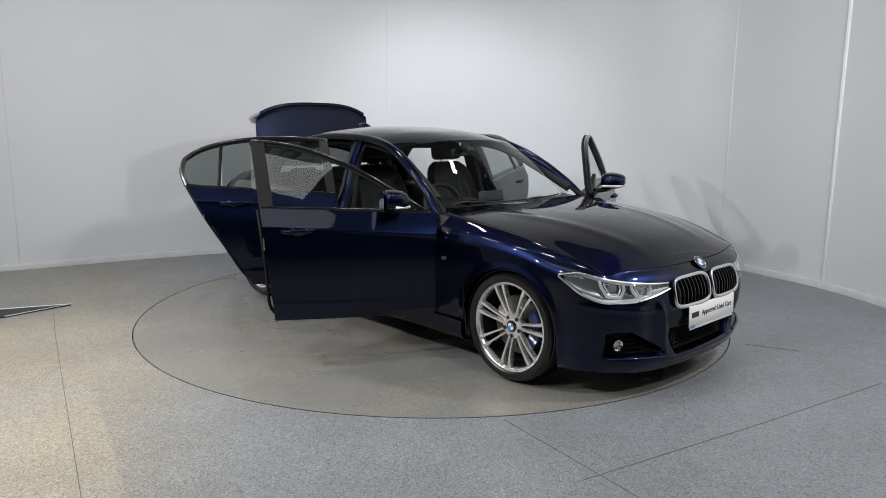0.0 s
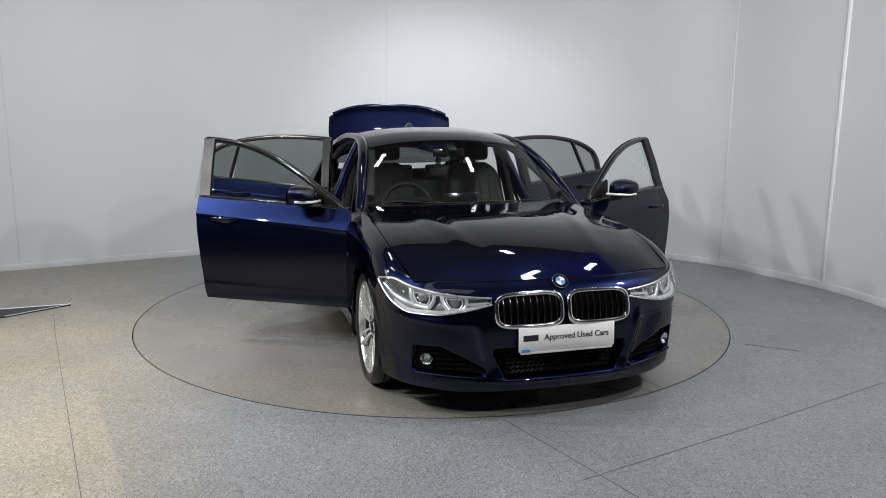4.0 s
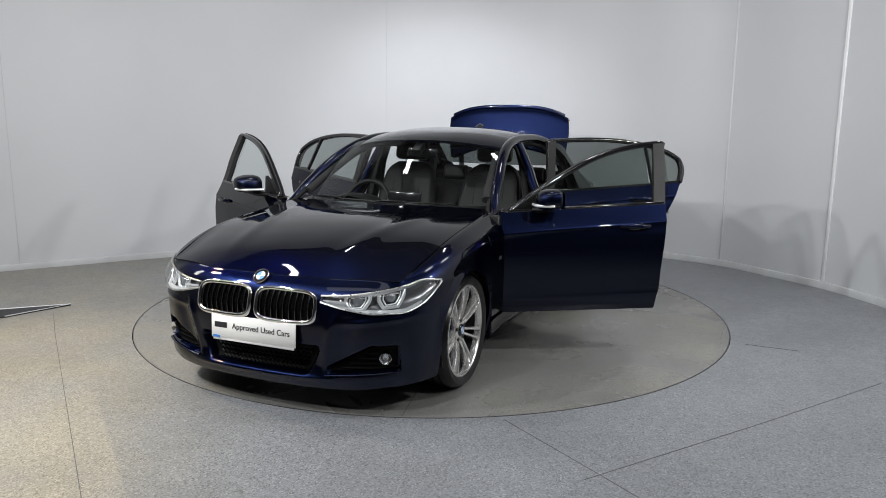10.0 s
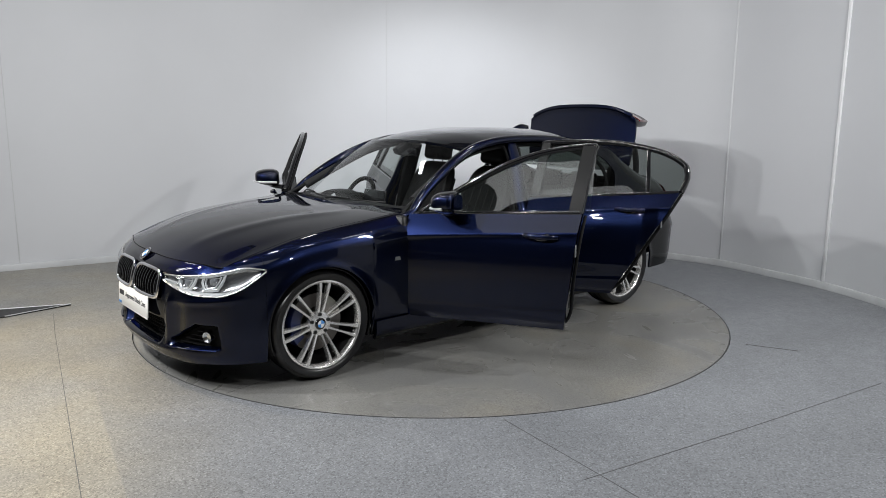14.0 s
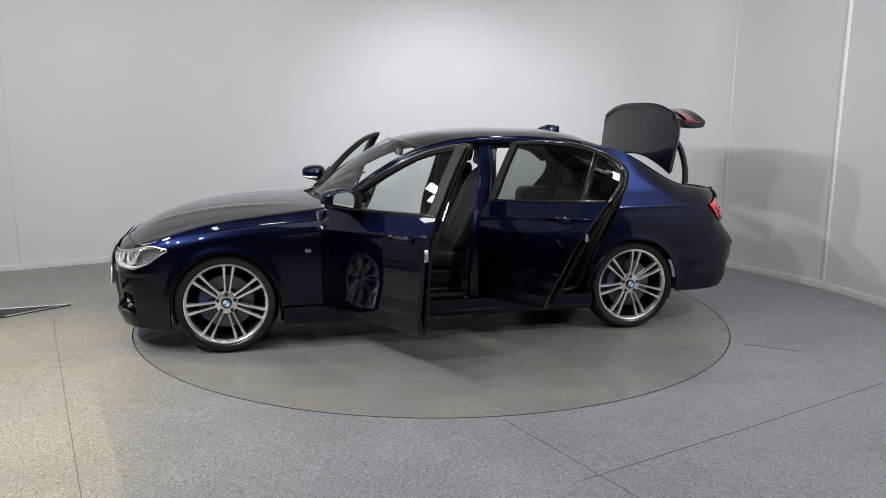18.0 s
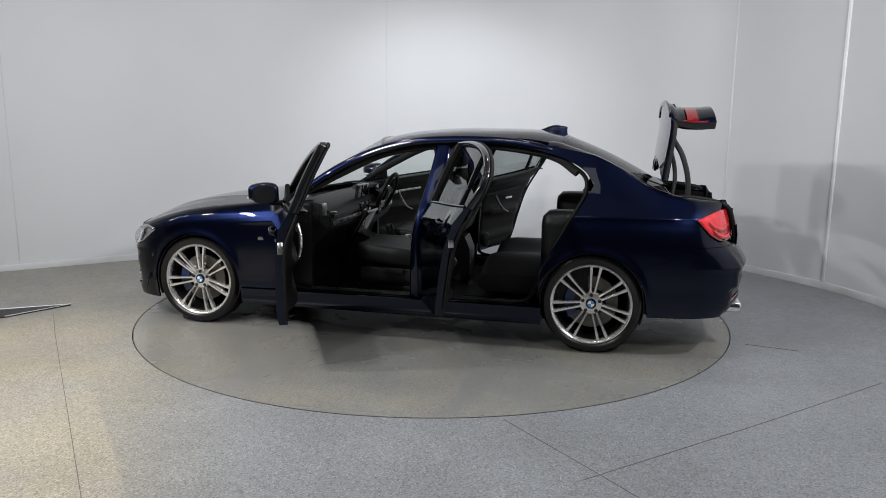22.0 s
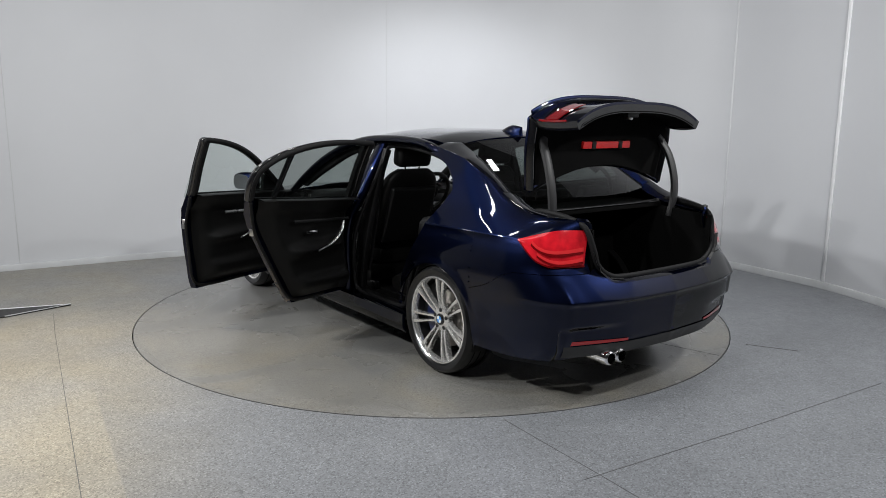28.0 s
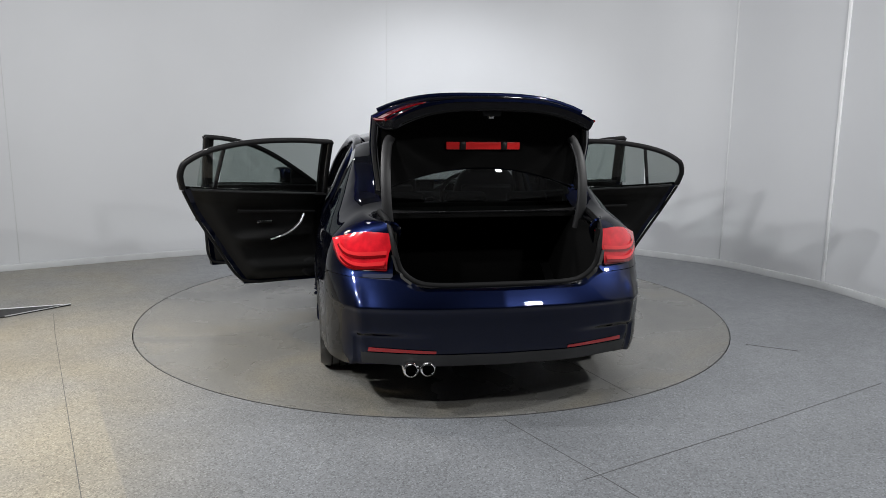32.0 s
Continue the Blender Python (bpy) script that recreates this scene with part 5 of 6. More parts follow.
    for y0, y1 in ((0.48, -0.05), (-0.06, -0.60)):
        pts = [Vector((0.80 - 0.22 * (y / 0.72) ** 2 - 0.012, y, 0.943)) for y in np.linspace(y0, y1, 8)]
        w = part("wiper", sweep(pts, oval(0.006, 0.005, 6)), M["black_plastic"], car)
        arm = [pts[4] + Vector((0, 0, 0.006)), pts[6] + Vector((0.010, 0, 0.006)), pts[7] + Vector((0.04, 0, -0.004)), pts[7] + Vector((0.05, 0, -0.02))]
        part("wiper_arm", sweep(spline(arm, 3), oval(0.009, 0.005, 6)), M["black_plastic"], w)
    # roof fin
    def finf(u, v):
        a = math.pi * v
        L = 0.105 * (1 - 0.64 * u ** 0.8)
        return Vector((-1.065 - 0.062 * u + L * math.cos(a * 2), 0.036 * (1 - u ** 1.5 * 0.82) * math.sin(a * 2), ROOF_Z(-1.065 + L * math.cos(a * 2)) - 0.004 + 0.046 * math.sin(math.pi / 2 * u)))
    part("roof_fin", grid(finf, 10, 24), M["paint"], car, "gloss roof aerial fin")


build_front()


# ---- tail: lamps, boot, lid, exhaust ----
def tail_patch(y_in, x_out, lo, hi, off, nu=24, nv=8):
    sa, sb = s_at_y(y_in, False), s_at_x(x_out)

    def f(u, v):
        s = sa + (sb - sa) * u
        z = lo(u) + (hi(u) - lo(u)) * v
        return shell(s, z, off(u, v) if callable(off) else off)
    return grid(f, nu, nv, flip=True)


def build_tail():
    for s in (1, -1):
        lo = smooth_curve([(0, 0.752), (0.4, 0.752), (0.62, 0.778), (0.82, 0.828), (1, 0.878)])
        hi = smooth_curve([(0, 0.928), (0.35, 0.934), (0.7, 0.912), (1, 0.886)])
        bulge = lambda u, v: 0.006 + 0.016 * max(0.0, math.sin(math.pi * v)) ** 0.6 * (1 - 0.6 * u)
        tl = part("tail_lamp", side_of(tail_patch(0.572, -2.04, lo, hi, bulge, 36, 12), s), M["red_lens"], car, "red wraparound tail lamp")
        # two light bars, each swept up at its outer end, with dark gaps under them
        for z0, zt, x_out in ((0.778, 0.815, -2.20), (0.828, 0.872, -2.15)):
            rise = lambda u: (zt - z0) * max(0.0, (u - 0.45) / 0.55) ** 2 - 0.010 * math.sin(math.pi * u)
            bar = tail_patch(0.584, x_out, (lambda u: z0 + rise(u)), (lambda u: z0 + 0.020 - 0.008 * u + rise(u)), 0.0240, 24, 3)
            part("light_bar", side_of(bar, s), M["bar_red"], tl, "bright red light bar")
            gap = tail_patch(0.584, x_out, (lambda u: z0 - 0.013 + rise(u)), (lambda u: z0 - 0.002 + rise(u)), 0.0235, 24, 2)
            part("lamp_gap", side_of(gap, s), M["dark_red"], tl)
        edge = tail_patch(0.573, -2.05, (lambda u: lo(u) - 0.004), (lambda u: lo(u) + 0.004), 0.013, 20, 2)
        part("lamp_edge", side_of(edge, s), M["dark_red"], tl)
        # reflectors and diffuser ends
        def strip(u, v):
            p = shell(s_at_y(0.34 + 0.35 * u, False), 0.348 + (0.014 + 0.008 * u) * v)
            p.x += tail_recess(p.y, p.z) - 0.005
            return p
        part("reflector", side_of(grid(strip, 18, 3, flip=True), s), M["mid_red"], car, "narrow red bumper reflector")
    def diff(u, v):
        w = 2 * u - 1
        s = HS[-1] + (s_at_y(0.70, False) - HS[-1]) * abs(w)
        z = 0.276 + 0.066 * v
        p = shell(s, z, 0.006)
        p.x += tail_recess(p.y, p.z)
        p.y = math.copysign(p.y, w)
        return p
    part("diffuser", grid(diff, 90, 8, flip=True), M["diffuser"], car, "dark grey diffuser panel")
    for y in (0.462, 0.378):
        pipe = lathe([(0.030, 0.02), (0.037, 0.014), (0.040, 0.006), (0.040, -0.12), (0.034, -0.12), (0.034, 0.0), (0.030, 0.01)], 32)
        ob = part("exhaust_tip", moved(pipe, Matrix.Translation((-2.355, y, 0.268)) @ Matrix.Rotation(radians(90), 4, "Z")), M["chrome"], car, "chrome exhaust tip")
        part("exhaust_bore", moved(cyl(0.033, -0.08, -0.03, 24), Matrix.Translation((-2.355, y, 0.268)) @ Matrix.Rotation(radians(90), 4, "Z")), M["gap"], ob)
    # boot tub
    B = M["carpet"]
    x0, x1, y, z0, z1 = -1.53, -2.27, 0.52, 0.44, 0.985
    def wall_side(u, v):
        x = x0 + (x1 - x0) * u
        yy = y - 0.02 * v + 0.03 * v * v
        return Vector((x, yy, z0 + (z1 - 0.05 * u - z0) * v))
    for s in (1, -1):
        part("boot_side", side_of(grid(wall_side, 10, 8), s), B, car, "black carpeted boot side", solid=0.01)
    part("boot_floor", box(x1, x0, -y, y, z0 - 0.02, z0, 0.004, 1), B, car, "black carpeted boot floor")
    part("boot_bulkhead", box(x0 - 0.02, x0 + 0.02, -0.62, 0.62, z0, 1.0, 0.004, 1), B, car)
    part("boot_back", box(x1 - 0.03, x1, -0.50, 0.50, z0 - 0.02, 0.655, 0.004, 1), M["black_plastic"], car)
    part("sill_cover", box(-2.33, -2.255, -0.42, 0.42, 0.652, 0.668, 0.006, 2), M["dark_plastic"], car)
    # rubber seal and painted gutter round the opening
    ring = [(-2.315, 0.0, 0.672), (-2.31, 0.30, 0.674), (-2.30, 0.42, 0.690), (-2.29, 0.50, 0.75), (-2.275, 0.528, 0.84), (-2.23, 0.545, 0.945), (-2.10, 0.555, 0.985), (-1.95, 0.57, 1.0), (-1.87, 0.54, 0.985), (-1.868, 0.3, 0.975), (-1.875, 0.0, 0.975)]
    full = ring + [(a, -b, c) for a, b, c in ring[-2:0:-1]]
    part("boot_seal", sweep(spline(full, 5, closed=True), oval(0.013, 0.017, 8), closed=True), M["rubber"], car, "black rubber boot seal")
    for s in (1, -1):
        def jamb(u, v):
            k = 1 + u * 2.8
            i = min(int(k), 5)
            a, b = Vector(ring[i]), Vector(ring[i + 1])
            p = a.lerp(b, k - i)
            q = Vector((p.x - 0.02, p.y + 0.028 + 0.01 * (1 - u), p.z + (0.012 if u > 0.6 else -0.008)))
            r = shell(s_at_y(min(0.60, q.y), False), min(0.95, max(0.66, q.z)))
            q.x = min(q.x, r.x + 0.02)
            return p.lerp(q, v)
        part("boot_jamb", side_of(grid(jamb, 40, 4), s), M["dark_plastic"], car)
    def slam(u, v):
        w = 2 * u - 1
        y = 0.556 * w
        lift = 0.055 * step(0.40, 0.56, abs(y))
        a = shell(s_at_y(abs(y), False), 0.656 + lift)
        a.y = y
        b = Vector((-2.30 + 0.012 * step(0.40, 0.55, abs(y)), y * 0.915, 0.666 + 1.35 * lift))
        return a.lerp(b, v) + Vector((0, 0, 0.008 * math.sin(math.pi * v)))
    part("slam_panel", grid(slam, 60, 8), M["paint"], car)
    part("parcel_edge", box(-1.89, -1.82, -0.56, 0.56, 0.955, 0.985, 0.008, 2), M["carpet"], car)
    bar = [Vector((-1.895, y, 0.988)) for y in np.linspace(-0.5, 0.5, 9)]
    part("edge_strip", sweep(bar, oval(0.003, 0.003, 6)), M["black_gloss"], car)
    # lid, modelled about its front edge, x back along it
    lid_w = smooth_curve([(0.0, 0.585), (0.25, 0.615), (0.5, 0.60), (0.62, 0.575), (0.78, 0.53)])
    prof = spline([(0.0, 0, 0.0), (-0.15, 0, 0.0), (-0.32, 0, -0.002), (-0.44, 0, 0.0), (-0.495, 0, 0.006), (-0.505, 0, -0.016), (-0.488, 0, -0.07), (-0.493, 0, -0.17), (-0.512, 0, -0.28)], 6)
    n = len(prof) - 1

    def lid_at(u, v, depth=0.0, shrink=1.0):
        w = 2 * u - 1
        p = prof[int(round(v * n))]
        half = lid_w(min(0.78, -p.x * 0.9 if v < 0.55 else 0.5 - p.z)) * shrink
        arch = -0.125 * (1 - w * w) * max(0.0, 1 + p.x / 0.30)
        crown = -0.022 * abs(w) ** 2.5
        back = 0.105 * abs(w) ** 3.2 * step(0.15, 0.5, -p.x)
        q = Vector((p.x + arch + back, half * w, p.z + crown))
        if depth:
            q += Vector((depth if v > 0.55 else 0.0, 0, -depth if v <= 0.6 else 0.0))
        return q
    lid = part("boot_lid", grid(lambda u, v: lid_at(u, v), 40, n), M["paint"], car, "raised boot lid with lip spoiler and black lining", solid=0.014)
    lid.matrix_local = pose(-1.79, 0, 1.11, 0, 84, 0)
    liner = grid(lambda u, v: lid_at(u, v, 0.05 - 0.03 * abs(2 * u - 1) ** 4, 0.90), 30, n)
    part("lid_liner", liner, M["carpet"], lid, "black felt lid lining", solid=0.006)
    def lid_rim(i):
        """Border of the lid, all the way round."""
        m = 20
        if i < m:
            return (0.0, i / m)
        if i < 2 * m:
            return ((i - m) / m, 1.0)
        if i < 3 * m:
            return (1.0, 1 - (i - 2 * m) / m)
        return (1 - (i - 3 * m) / m, 0.0)

    def rim_sheet(u, v):
        a, b = lid_rim(int(round(u * 80)) % 80)
        p = lid_at(a, b)
        q = lid_at(a, b, 0.05 - 0.03 * abs(2 * a - 1) ** 4, 0.90)
        q = q + (p - q) * 0.12
        mid = p.lerp(q, v)
        d = Vector((0.03, 0, 0)) if b > 0.6 else Vector((0, 0, -0.03))
        return mid + d * math.sin(math.pi * v) * 1.2
    part("lid_edge", grid(rim_sheet, 80, 6, close_u=True), M["black_gloss"], lid)
    frame_in = [lid_at(u, 0.0, 0.02, 0.97) for u in np.linspace(0, 1, 15)]
    part("lid_flange", sweep(frame_in, oval(0.014, 0.014, 8)), M["paint"], lid)
    part("triangle_case", box(-0.265, -0.225, -0.205, 0.205, -0.075, -0.050, 0.006, 2), M["bright_red"], lid, "red warning triangle case")
    for y in (-0.115, 0.115):
        part("case_strap", box(-0.268, -0.222, y - 0.018, y + 0.018, -0.079, -0.048, 0.004, 1), M["black_plastic"], lid)
    part("lid_latch", box(-0.46, -0.42, -0.05, 0.05, -0.235, -0.165, 0.008, 2), M["black_plastic"], lid)
    part("latch_hook", box(-0.43, -0.405, -0.014, 0.014, -0.225, -0.18, 0.004, 1), M["satin"], lid)
    for y in (-0.33, -0.27, 0.27, 0.33):
        part("lid_plug", moved(cyl(0.013, -0.004, 0.004, 14), Matrix.Translation((-0.436, y, -0.20)) @ Matrix.Rotation(radians(90), 4, "Z")), M["black_gloss"], lid)
    for s in (1, -1):
        lamp = grid(lambda u, v: lid_at(0.5 + s * (0.30 + 0.195 * u), (38 + 4 * v) / n) + Vector((-0.006, 0, 0.002)), 8, 11, flip=(s > 0))
        part("lid_lamp", lamp, M["dark_red"], lid, "red inner tail lamp", solid=0.006)
        u0 = 1.0 if s > 0 else 0.0
        tip = [lid_at(u0, k / n) + Vector((-0.004, s * 0.004, 0)) for k in range(36, 46)]
        part("lamp_tip", sweep(tip, oval(0.007, 0.008, 8), up=Vector((0, 1, 0))), M["dark_red"], lid)
        arm = [(-1.865, 0.50, 1.39), (-1.885, 0.52, 1.355), (-1.935, 0.535, 1.27), (-1.975, 0.54, 1.14), (-1.985, 0.535, 1.02), (-1.97, 0.52, 0.90)]
        part("lid_hinge", side_of(sweep(spline(arm, 6), oval(0.017, 0.027, 10, 3), up=Vector((0, 1, 0))), s), M["hinge"], car, "grey gooseneck lid hinge")
    lip = [lid_at(u, 25 / n) + Vector((-0.004, 0, 0.006)) for u in np.linspace(0.03, 0.97, 21)]
    part("lip_spoiler", sweep(lip, oval(0.018, 0.007, 10), up=Vector((0, 0, 1))), M["paint"], lid)


build_tail()


# ---- inside the car ----
def build_seat():
    """A front seat on its floor point, facing +x."""
    L = M["leather"]
    seat = tagged(new("front_seat"), "black leather front seat with headrest")

    def cushion(u, v):
        a = 2 * math.pi * u
        w, h = 0.26, 0.075
        x = -0.27 + 0.54 * v
        side, up = math.copysign(abs(math.cos(a)) ** 0.5, math.cos(a)), math.copysign(abs(math.sin(a)) ** 0.55, math.sin(a))
        bolster = 0.035 * (abs(side) ** 6) * (1 if up > 0 else 0)
        end = 1 - 0.35 * abs(2 * v - 1) ** 6
        return Vector((x, w * side * end, 0.24 + (h * up * end + bolster) + 0.05 * v))
    bm = grid(cushion, 32, 16, close_u=True)
    bmesh.ops.holes_fill(bm, edges=bm.edges)
    part("cushion", bm, L, seat)

    def back(u, v):
        a = 2 * math.pi * u
        t = v
        w = 0.255 - 0.05 * t * t
        th = 0.075 - 0.02 * t
        side, up = math.copysign(abs(math.cos(a)) ** 0.5, math.cos(a)), math.copysign(abs(math.sin(a)) ** 0.6, math.sin(a))
        bol = 0.05 * abs(side) ** 5 * (1 if up > 0 else 0) * (1 - 0.6 * t)
        end = 1 - 0.4 * abs(2 * v - 1) ** 8
        return Vector((-0.22 - 0.24 * t + th * up * end + bol, w * side * end, 0.29 + 0.60 * t))
    bm = grid(back, 36, 20, close_u=True)
    bmesh.ops.holes_fill(bm, edges=bm.edges)
    part("backrest", bm, L, seat)
    part("back_shell", box(-0.03, 0.015, -0.19, 0.19, -0.22, 0.22, 0.02, 3), M["black_plastic"], seat, m=pose(-0.385, 0, 0.56, 0, -21.5, 0))
    hr = box(-0.052, 0.052, -0.142, 0.142, -0.098, 0.095, 0.045, 5)
    part("headrest", hr, L, seat, m=pose(-0.455, 0, 1.005, 0, -10, 0))
    for y in (-0.06, 0.06):
        part("headrest_post", moved(cyl(0.006, -0.06, 0.06, 10), Matrix.Rotation(radians(90), 4, "X")), M["chrome"], seat, m=pose(-0.445, y, 0.91, 0, -10, 0))
    for y in (-0.20, 0.20):
        part("seat_rail", box(-0.28, 0.26, y - 0.02, y + 0.02, 0.0, 0.06, 0.005, 1), M["black_plastic"], seat)
    part("seat_base", box(-0.24, 0.24, -0.23, 0.23, 0.05, 0.19, 0.03, 2), M["black_plastic"], seat)
    part("seat_lever", box(-0.1, 0.06, 0.238, 0.255, 0.15, 0.185, 0.006, 2), M["dark_plastic"], seat)
    for y in (-0.12, -0.04, 0.04, 0.12):
        seam = [Vector((-0.22 - 0.24 * t + 0.077 - 0.02 * t, y, 0.29 + 0.60 * t)) for t in np.linspace(0.15, 0.75, 8)]
        part("seat_seam", sweep(seam, tube_ring(5, 0.0025)), M["black_plastic"], seat)
    return seat


def build_cabin():
    L, BP, C = M["leather"], M["black_plastic"], M["carpet"]
    part("cabin_floor", box(-1.35, 0.95, -0.77, 0.77, 0.20, 0.245, 0.01, 1), C, car, "black cabin carpet")
    part("bulkhead", box(0.78, 0.83, -0.845, 0.845, 0.18, 0.90, 0.01, 1), BP, car)
    for s in (1, -1):
        part("footwell_side", side_of(box(0.55, 0.80, 0.72, 0.775, 0.22, 0.90, 0.02, 2), s), BP, car)
        part("inner_sill", side_of(box(-1.0, 0.80, 0.70, 0.785, 0.20, 0.288, 0.02, 2), s), BP, car)
        part("wheel_housing", side_of(box(-1.42, -1.06, 0.52, 0.80, 0.22, 0.90, 0.09, 3), s), BP, car)
        # weather strips round the door openings
        f = [(0.70, 0.93), (0.45, 1.062), (0.20, 1.19), (0.0, 1.26), (-0.22, 1.295), (-0.31, 1.26), (-0.305, 1.0), (-0.255, 0.75), (-0.215, 0.50), (-0.235, 0.36), (-0.20, 0.30), (0.0, 0.292), (0.4, 0.292), (0.66, 0.30), (0.735, 0.40), (0.745, 0.7), (0.745, 0.88)]
        r = [(-0.43, 1.29), (-0.6, 1.305), (-0.9, 1.278), (-1.12, 1.24), (-1.25, 1.185), (-1.335, 1.11), (-1.33, 1.0), (-1.25, 0.85), (-1.15, 0.66), (-1.07, 0.5), (-1.02, 0.36), (-0.95, 0.30), (-0.7, 0.292), (-0.42, 0.30), (-0.36, 0.40), (-0.37, 0.7), (-0.41, 1.0), (-0.425, 1.2)]
        for loop in (f, r):
            pts = [Vector((x, skin_y(x, z) - 0.075, z)) for x, z in loop]
            part("weather_strip", side_of(sweep(spline(pts, 5, closed=True), tube_ring(8, 0.014), closed=True, up=Vector((0, 1, 0))), s), M["rubber"], car, "black rubber door seal")
        # inner pillar linings
        for path in ([(0.62, 0.955), (0.35, 1.10), (0.05, 1.235), (-0.3, 1.29), (-0.7, 1.295), (-1.1, 1.235), (-1.28, 1.13)],):
            pts = [Vector((x, skin_y(x, z) - 0.10, z + 0.015)) for x, z in path]
            part("pillar_lining", side_of(sweep(spline(pts, 5), oval(0.035, 0.028, 10)), s), M["headliner"], car)
        pts = [Vector((-0.30 - 0.09 * t, 0.74 - 0.16 * t * t, 0.30 + 0.98 * t)) for t in np.linspace(0, 1, 8)]
        part("pillar_lining", side_of(sweep(pts, oval(0.065, 0.03, 10, 3), up=Vector((0, 1, 0))), s), BP, car)
        belt = [Vector((-0.36 - 0.03 * t, 0.70 - 0.12 * t, 0.42 + 0.78 * t)) for t in np.linspace(0, 1, 6)]
        part("seat_belt", side_of(sweep(belt, [(-0.022, -0.0015), (0.022, -0.0015), (0.022, 0.0015), (-0.022, 0.0015)], up=Vector((0, 1, 0))), s), M["dark_plastic"], car)
        striker = box(-0.012, 0.012, -0.008, 0.008, -0.02, 0.02, 0.003, 1)
        part("door_striker", side_of(moved(striker, Matrix.Translation((-0.245, 0.80, 0.68))), s), M["chrome"], car)
        part("rear_side_trim", side_of(plate_of([(-1.40, 0.90), (-1.10, 0.55), (-1.10, 0.30), (-1.50, 0.30), (-1.55, 1.15), (-1.46, 1.10)], 0.62, 0.67, 0.01), s), BP, car)
    # headliner
    def lining(u, v):
        x = 0.10 - 1.25 * u
        w = 2 * v - 1
        return Vector((x, 0.56 * w, ROOF_Z(x) - 0.045 - 0.055 * abs(w) ** 2.6))
    part("headliner", grid(lining, 20, 16, flip=True), M["headliner"], car, "dark grey headliner")
    for s in (1, -1):
        part("sun_visor", box(-0.15, 0.0, s * 0.36 - 0.17, s * 0.36 + 0.17, -0.008, 0.008, 0.006, 2), M["headliner"], car, m=pose(0.075, 0, 1.285, 0, 12, 0))
    part("interior_mirror", box(-0.012, 0.012, -0.12, 0.12, -0.032, 0.032, 0.012, 3), M["black_gloss"], car, m=pose(0.14, 0, 1.245, 0, -8, 0))
    part("mirror_stem", box(-0.01, 0.10, -0.035, 0.035, -0.02, 0.03, 0.012, 2), BP, car, m=pose(0.16, 0, 1.29, 0, 30, 0))
    # dashboard
    prof = [(0.74, 0.30), (0.745, 0.86), (0.70, 0.905), (0.60, 0.915), (0.48, 0.885), (0.42, 0.83), (0.41, 0.74), (0.46, 0.66), (0.56, 0.58), (0.60, 0.48), (0.66, 0.40)]
    bm = plate_of(prof, -0.74, 0.74, 0.012)
    dash = part("dashboard", bm, M["dark_plastic"], car, "black dashboard with slim silver trim")
    hood = spline([(0.55, -0.55, 0.89), (0.52, -0.46, 0.935), (0.51, -0.36, 0.945), (0.52, -0.26, 0.935), (0.55, -0.17, 0.89)], 6)
    part("binnacle_hood", sweep(hood, oval(0.09, 0.012, 10)), L, dash)
    for y in (-0.43, -0.29):
        part("dial", moved(cyl(0.058, 0, 0.01, 28), Matrix.Rotation(radians(90), 4, "Z")), M["black_gloss"], dash, m=pose(0.475, y, 0.88, 0, -15, 0))
        part("dial_ring", moved(lathe([(0.058, 0.0), (0.062, 0.012), (0.066, 0.0)], 28), Matrix.Rotation(radians(90), 4, "Z")), M["satin"], dash, m=pose(0.475, y, 0.88, 0, -15, 0))
    part("screen_display", box(-0.012, 0.012, -0.13, 0.13, -0.05, 0.05, 0.006, 2), M["black_gloss"], dash, m=pose(0.44, 0.0, 0.925, 0, -10, 0))
    part("trim_strip", box(-0.01, 0.01, -0.70, 0.70, -0.014, 0.014, 0.005, 2), M["satin"], dash, m=pose(0.412, 0, 0.755, 0, -5, 0))
    for y in (-0.68, -0.07, 0.07, 0.68):
        v = part("air_vent", box(-0.012, 0.012, -0.055, 0.055, -0.032, 0.032, 0.008, 2), M["black_gloss"], dash, m=pose(0.425, y, 0.805, 0, -12, 0))
        for k in (-0.016, 0.0, 0.016):
            part("vent_slat", box(-0.004, 0.006, -0.05, 0.05, -0.002, 0.002), M["dark_plastic"], v, m=pose(-0.014, 0, k))
    for s in (1, -1):
        side = moved(cyl(0.034, 0, 0.012, 20), Matrix.Identity(4))
        part("side_knob", side_of(moved(side, Matrix.Translation((0.53, 0.738, 0.80))), s), M["dark_plastic"], dash)
        part("side_flash", side_of(box(0.44, 0.475, 0.735, 0.748, 0.81, 0.90, 0.006, 2), s), M["satin"], dash)
    part("console_panel", box(-0.03, 0.03, -0.14, 0.14, -0.14, 0.14, 0.02, 3), M["black_gloss"], dash, m=pose(0.44, 0, 0.66, 0, -30, 0))
    # steering wheel on the right-hand side
    wh = part("steering_wheel", sweep([Vector((0, 0.178 * math.cos(a), 0.178 * math.sin(a))) for a in np.linspace(0, 2 * math.pi, 40, endpoint=False)], tube_ring(10, 0.017), closed=True, up=Vector((1, 0, 0))),
              L, car, "black leather steering wheel with silver spokes", m=pose(0.345, -0.36, 0.865, 0, -24, 0))
    part("wheel_boss", box(-0.03, 0.03, -0.075, 0.075, -0.06, 0.055, 0.025, 3), L, wh, m=pose(0.015, 0, 0))
    for a in (0, 180, 270):
        part("wheel_spoke", box(-0.008, 0.008, 0.06, 0.17, -0.02, 0.02, 0.006, 2), M["satin"] if a == 270 else M["black_plastic"], wh, m=pose(0.006, 0, 0, a, 0, 0))
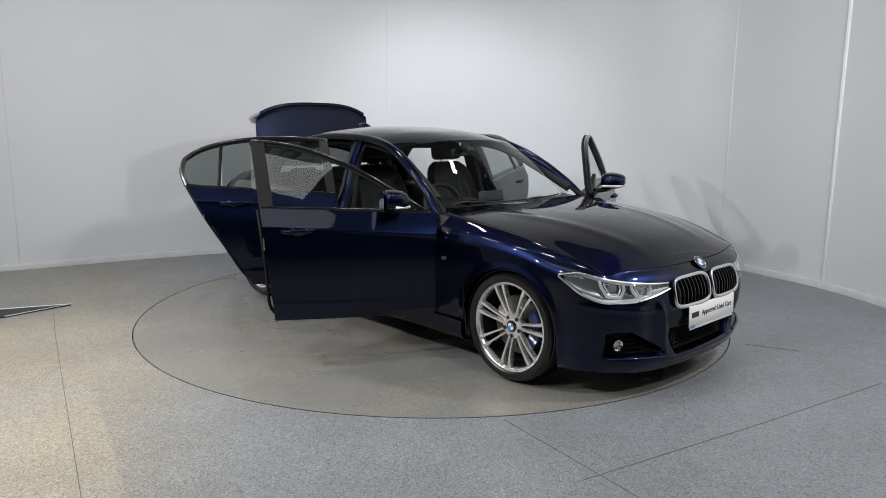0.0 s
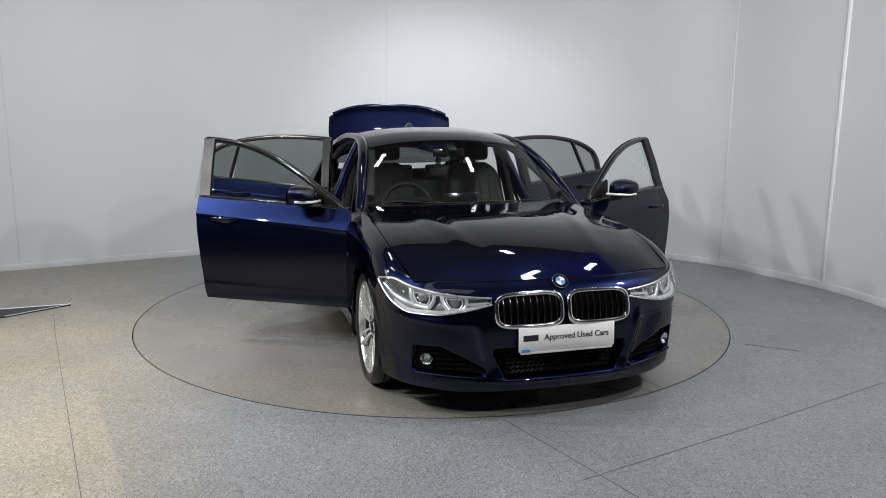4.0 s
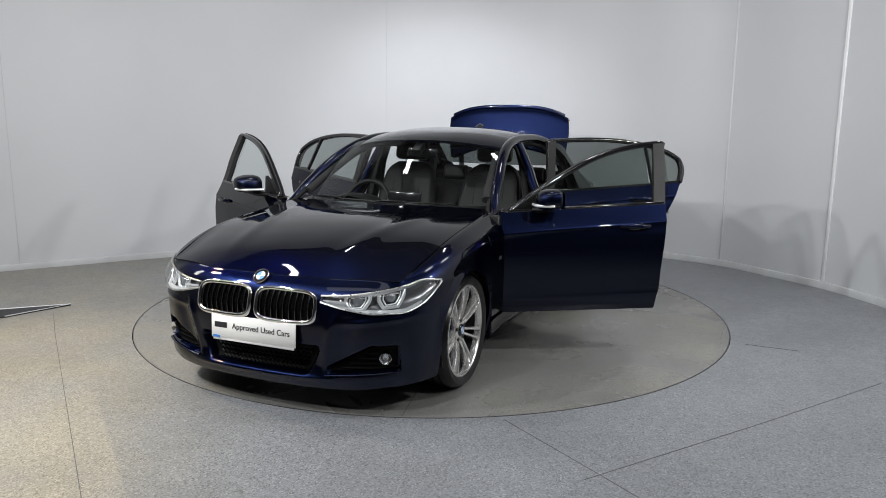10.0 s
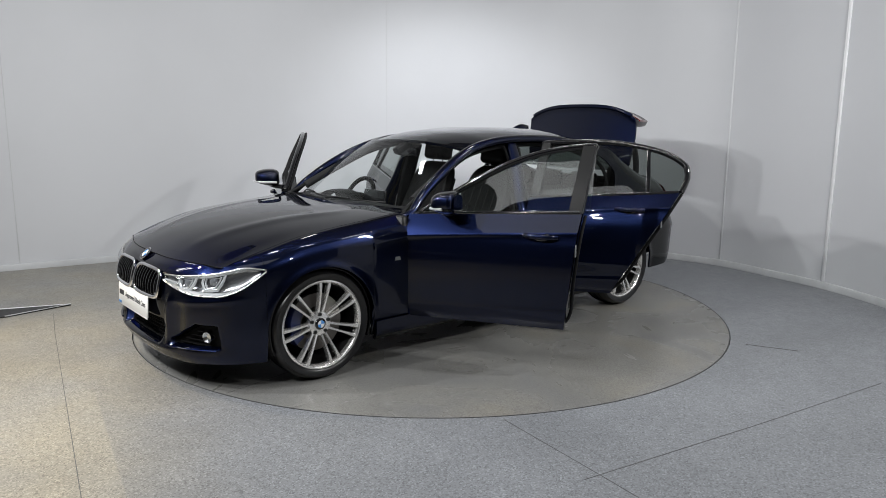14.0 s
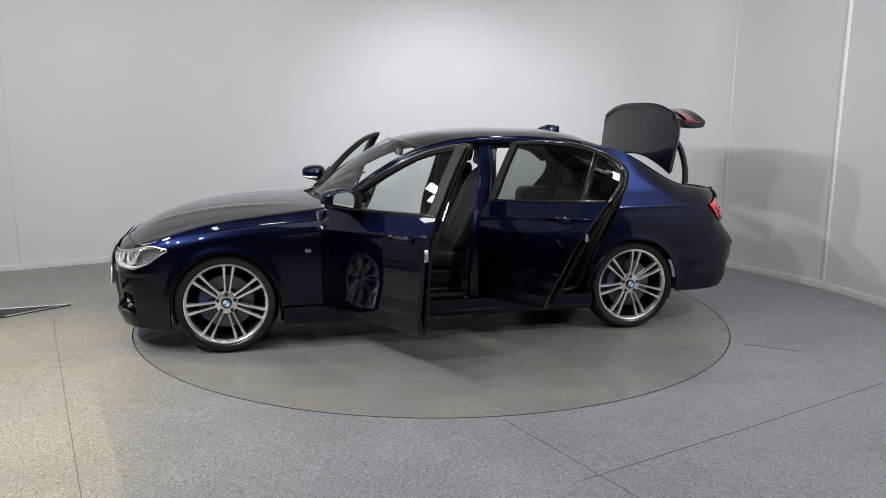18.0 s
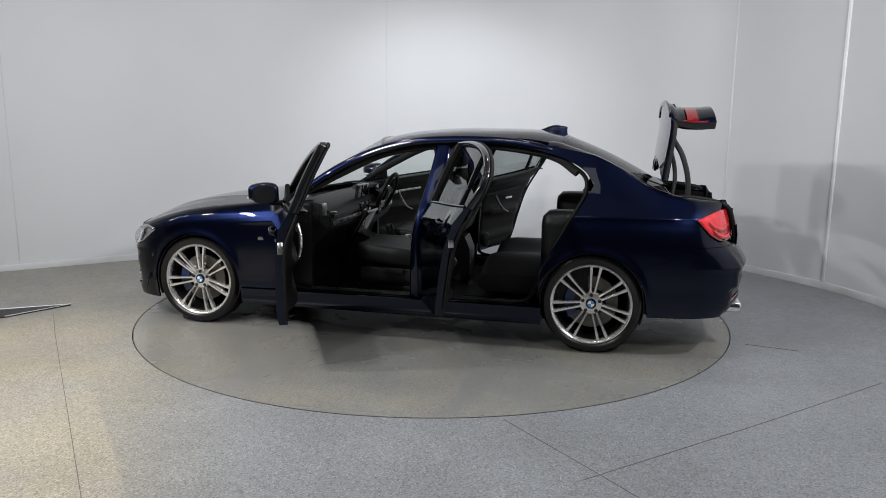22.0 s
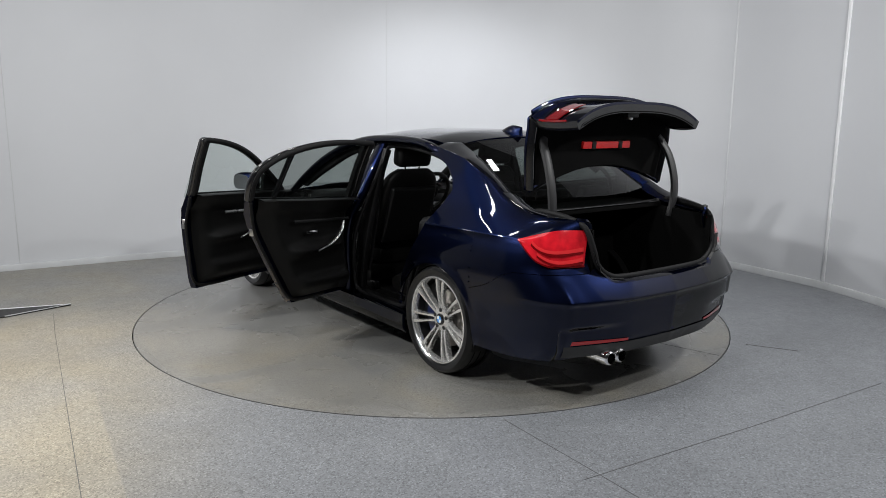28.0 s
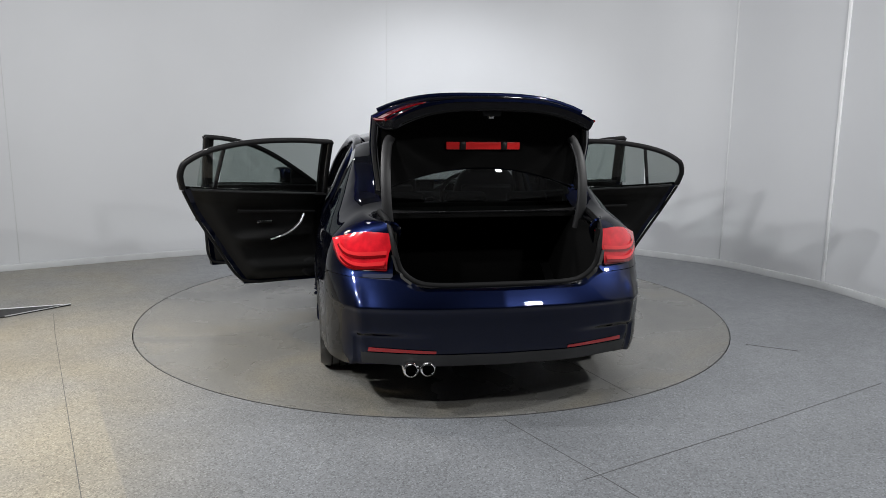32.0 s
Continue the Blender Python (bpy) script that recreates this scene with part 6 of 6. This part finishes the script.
    part("wheel_badge", moved(cyl(0.021, 0, 0.004, 20), Matrix.Rotation(radians(90), 4, "Z")), M["badge_blue"], wh, m=pose(-0.016, 0, 0))
    part("steering_column", box(0.0, 0.16, -0.04, 0.04, -0.05, 0.03, 0.02, 2), BP, car, m=pose(0.37, -0.36, 0.855, 0, -20, 0))
    # centre console
    cp = [(0.60, 0.24), (0.60, 0.60), (0.46, 0.60), (0.30, 0.545), (-0.05, 0.53), (-0.10, 0.60), (-0.42, 0.60), (-0.46, 0.50), (-0.46, 0.24)]
    con = part("centre_console", plate_of(cp, -0.12, 0.12, 0.02), BP, car, "black centre console with gear lever")
    part("console_trim", box(-0.05, 0.42, -0.085, 0.085, 0.552, 0.560, 0.003, 1), M["satin"], con)
    part("gear_knob", box(-0.026, 0.026, -0.024, 0.024, 0.0, 0.10, 0.018, 3), L, con, m=pose(0.20, 0.0, 0.565, 0, 10, 0))
    part("control_dial", lathe([(0.0001, 0.022), (0.024, 0.021), (0.027, 0.0)], 20), M["satin"], con, m=pose(0.06, 0.0, 0.56, 90, 0, 0))
    # seats
    f = build_seat()
    f.parent = car
    f.matrix_local = pose(0.02, 0.37, 0.245)
    g = copy_thing(f, pose(-0.02, -0.37, 0.245))
    g.parent = car
    # rear bench
    def bench(u, v):
        a = 2 * math.pi * u
        side, up = math.copysign(abs(math.cos(a)) ** 0.5, math.cos(a)), math.copysign(abs(math.sin(a)) ** 0.5, math.sin(a))
        y = -0.68 + 1.36 * v
        e = 1 - 0.3 * abs(2 * v - 1) ** 10
        dip = 0.03 * math.cos(2 * math.pi * (v - 0.5) * 2)
        return Vector((-0.90 + 0.27 * side, y, 0.40 + 0.11 * up * e - dip * (1 if up > 0 else 0)))
    bm = grid(bench, 24, 40, close_u=True)
    bmesh.ops.holes_fill(bm, edges=bm.edges)
    b = part("rear_bench", bm, L, car, "black leather rear bench")

    def bench_back(u, v):
        a = 2 * math.pi * u
        side, up = math.copysign(abs(math.cos(a)) ** 0.5, math.cos(a)), math.copysign(abs(math.sin(a)) ** 0.5, math.sin(a))
        y = -0.67 + 1.34 * v
        t = 0.5 + 0.5 * side
        dip = 0.025 * math.cos(4 * math.pi * (v - 0.5))
        return Vector((-1.21 - 0.24 * t + 0.06 * up - (dip if up > 0 else 0), y, 0.42 + 0.50 * t))
    bm = grid(bench_back, 24, 40, close_u=True)
    bmesh.ops.holes_fill(bm, edges=bm.edges)
    part("bench_back", bm, L, b)
    for y in (-0.38, 0.0, 0.38):
        part("rear_headrest", box(-0.04, 0.04, -0.125, 0.125, -0.07, 0.07, 0.035, 4), L, b, m=pose(-1.455, y, 0.985, 0, -12, 0))
    part("parcel_shelf", box(-1.86, -1.50, -0.62, 0.62, 0.962, 0.977, 0.004, 1), C, car, "black parcel shelf")


build_cabin()


def motions():
    rows_car, rows_disc = [], []
    for k in range(17):
        t = 2.0 * k
        a = TURN_START + TURN_RATE * t
        c, s = math.cos(radians(a)), math.sin(radians(a))
        rows_car.append((t, pose(c * OFF_X - s * OFF_Y, s * OFF_X + c * OFF_Y, 0, 0, 0, a)))
        rows_disc.append((t, pose(0, 0, 0, 0, 0, a)))
    walk(car, rows_car)
    walk(turntable, rows_disc)


motions()
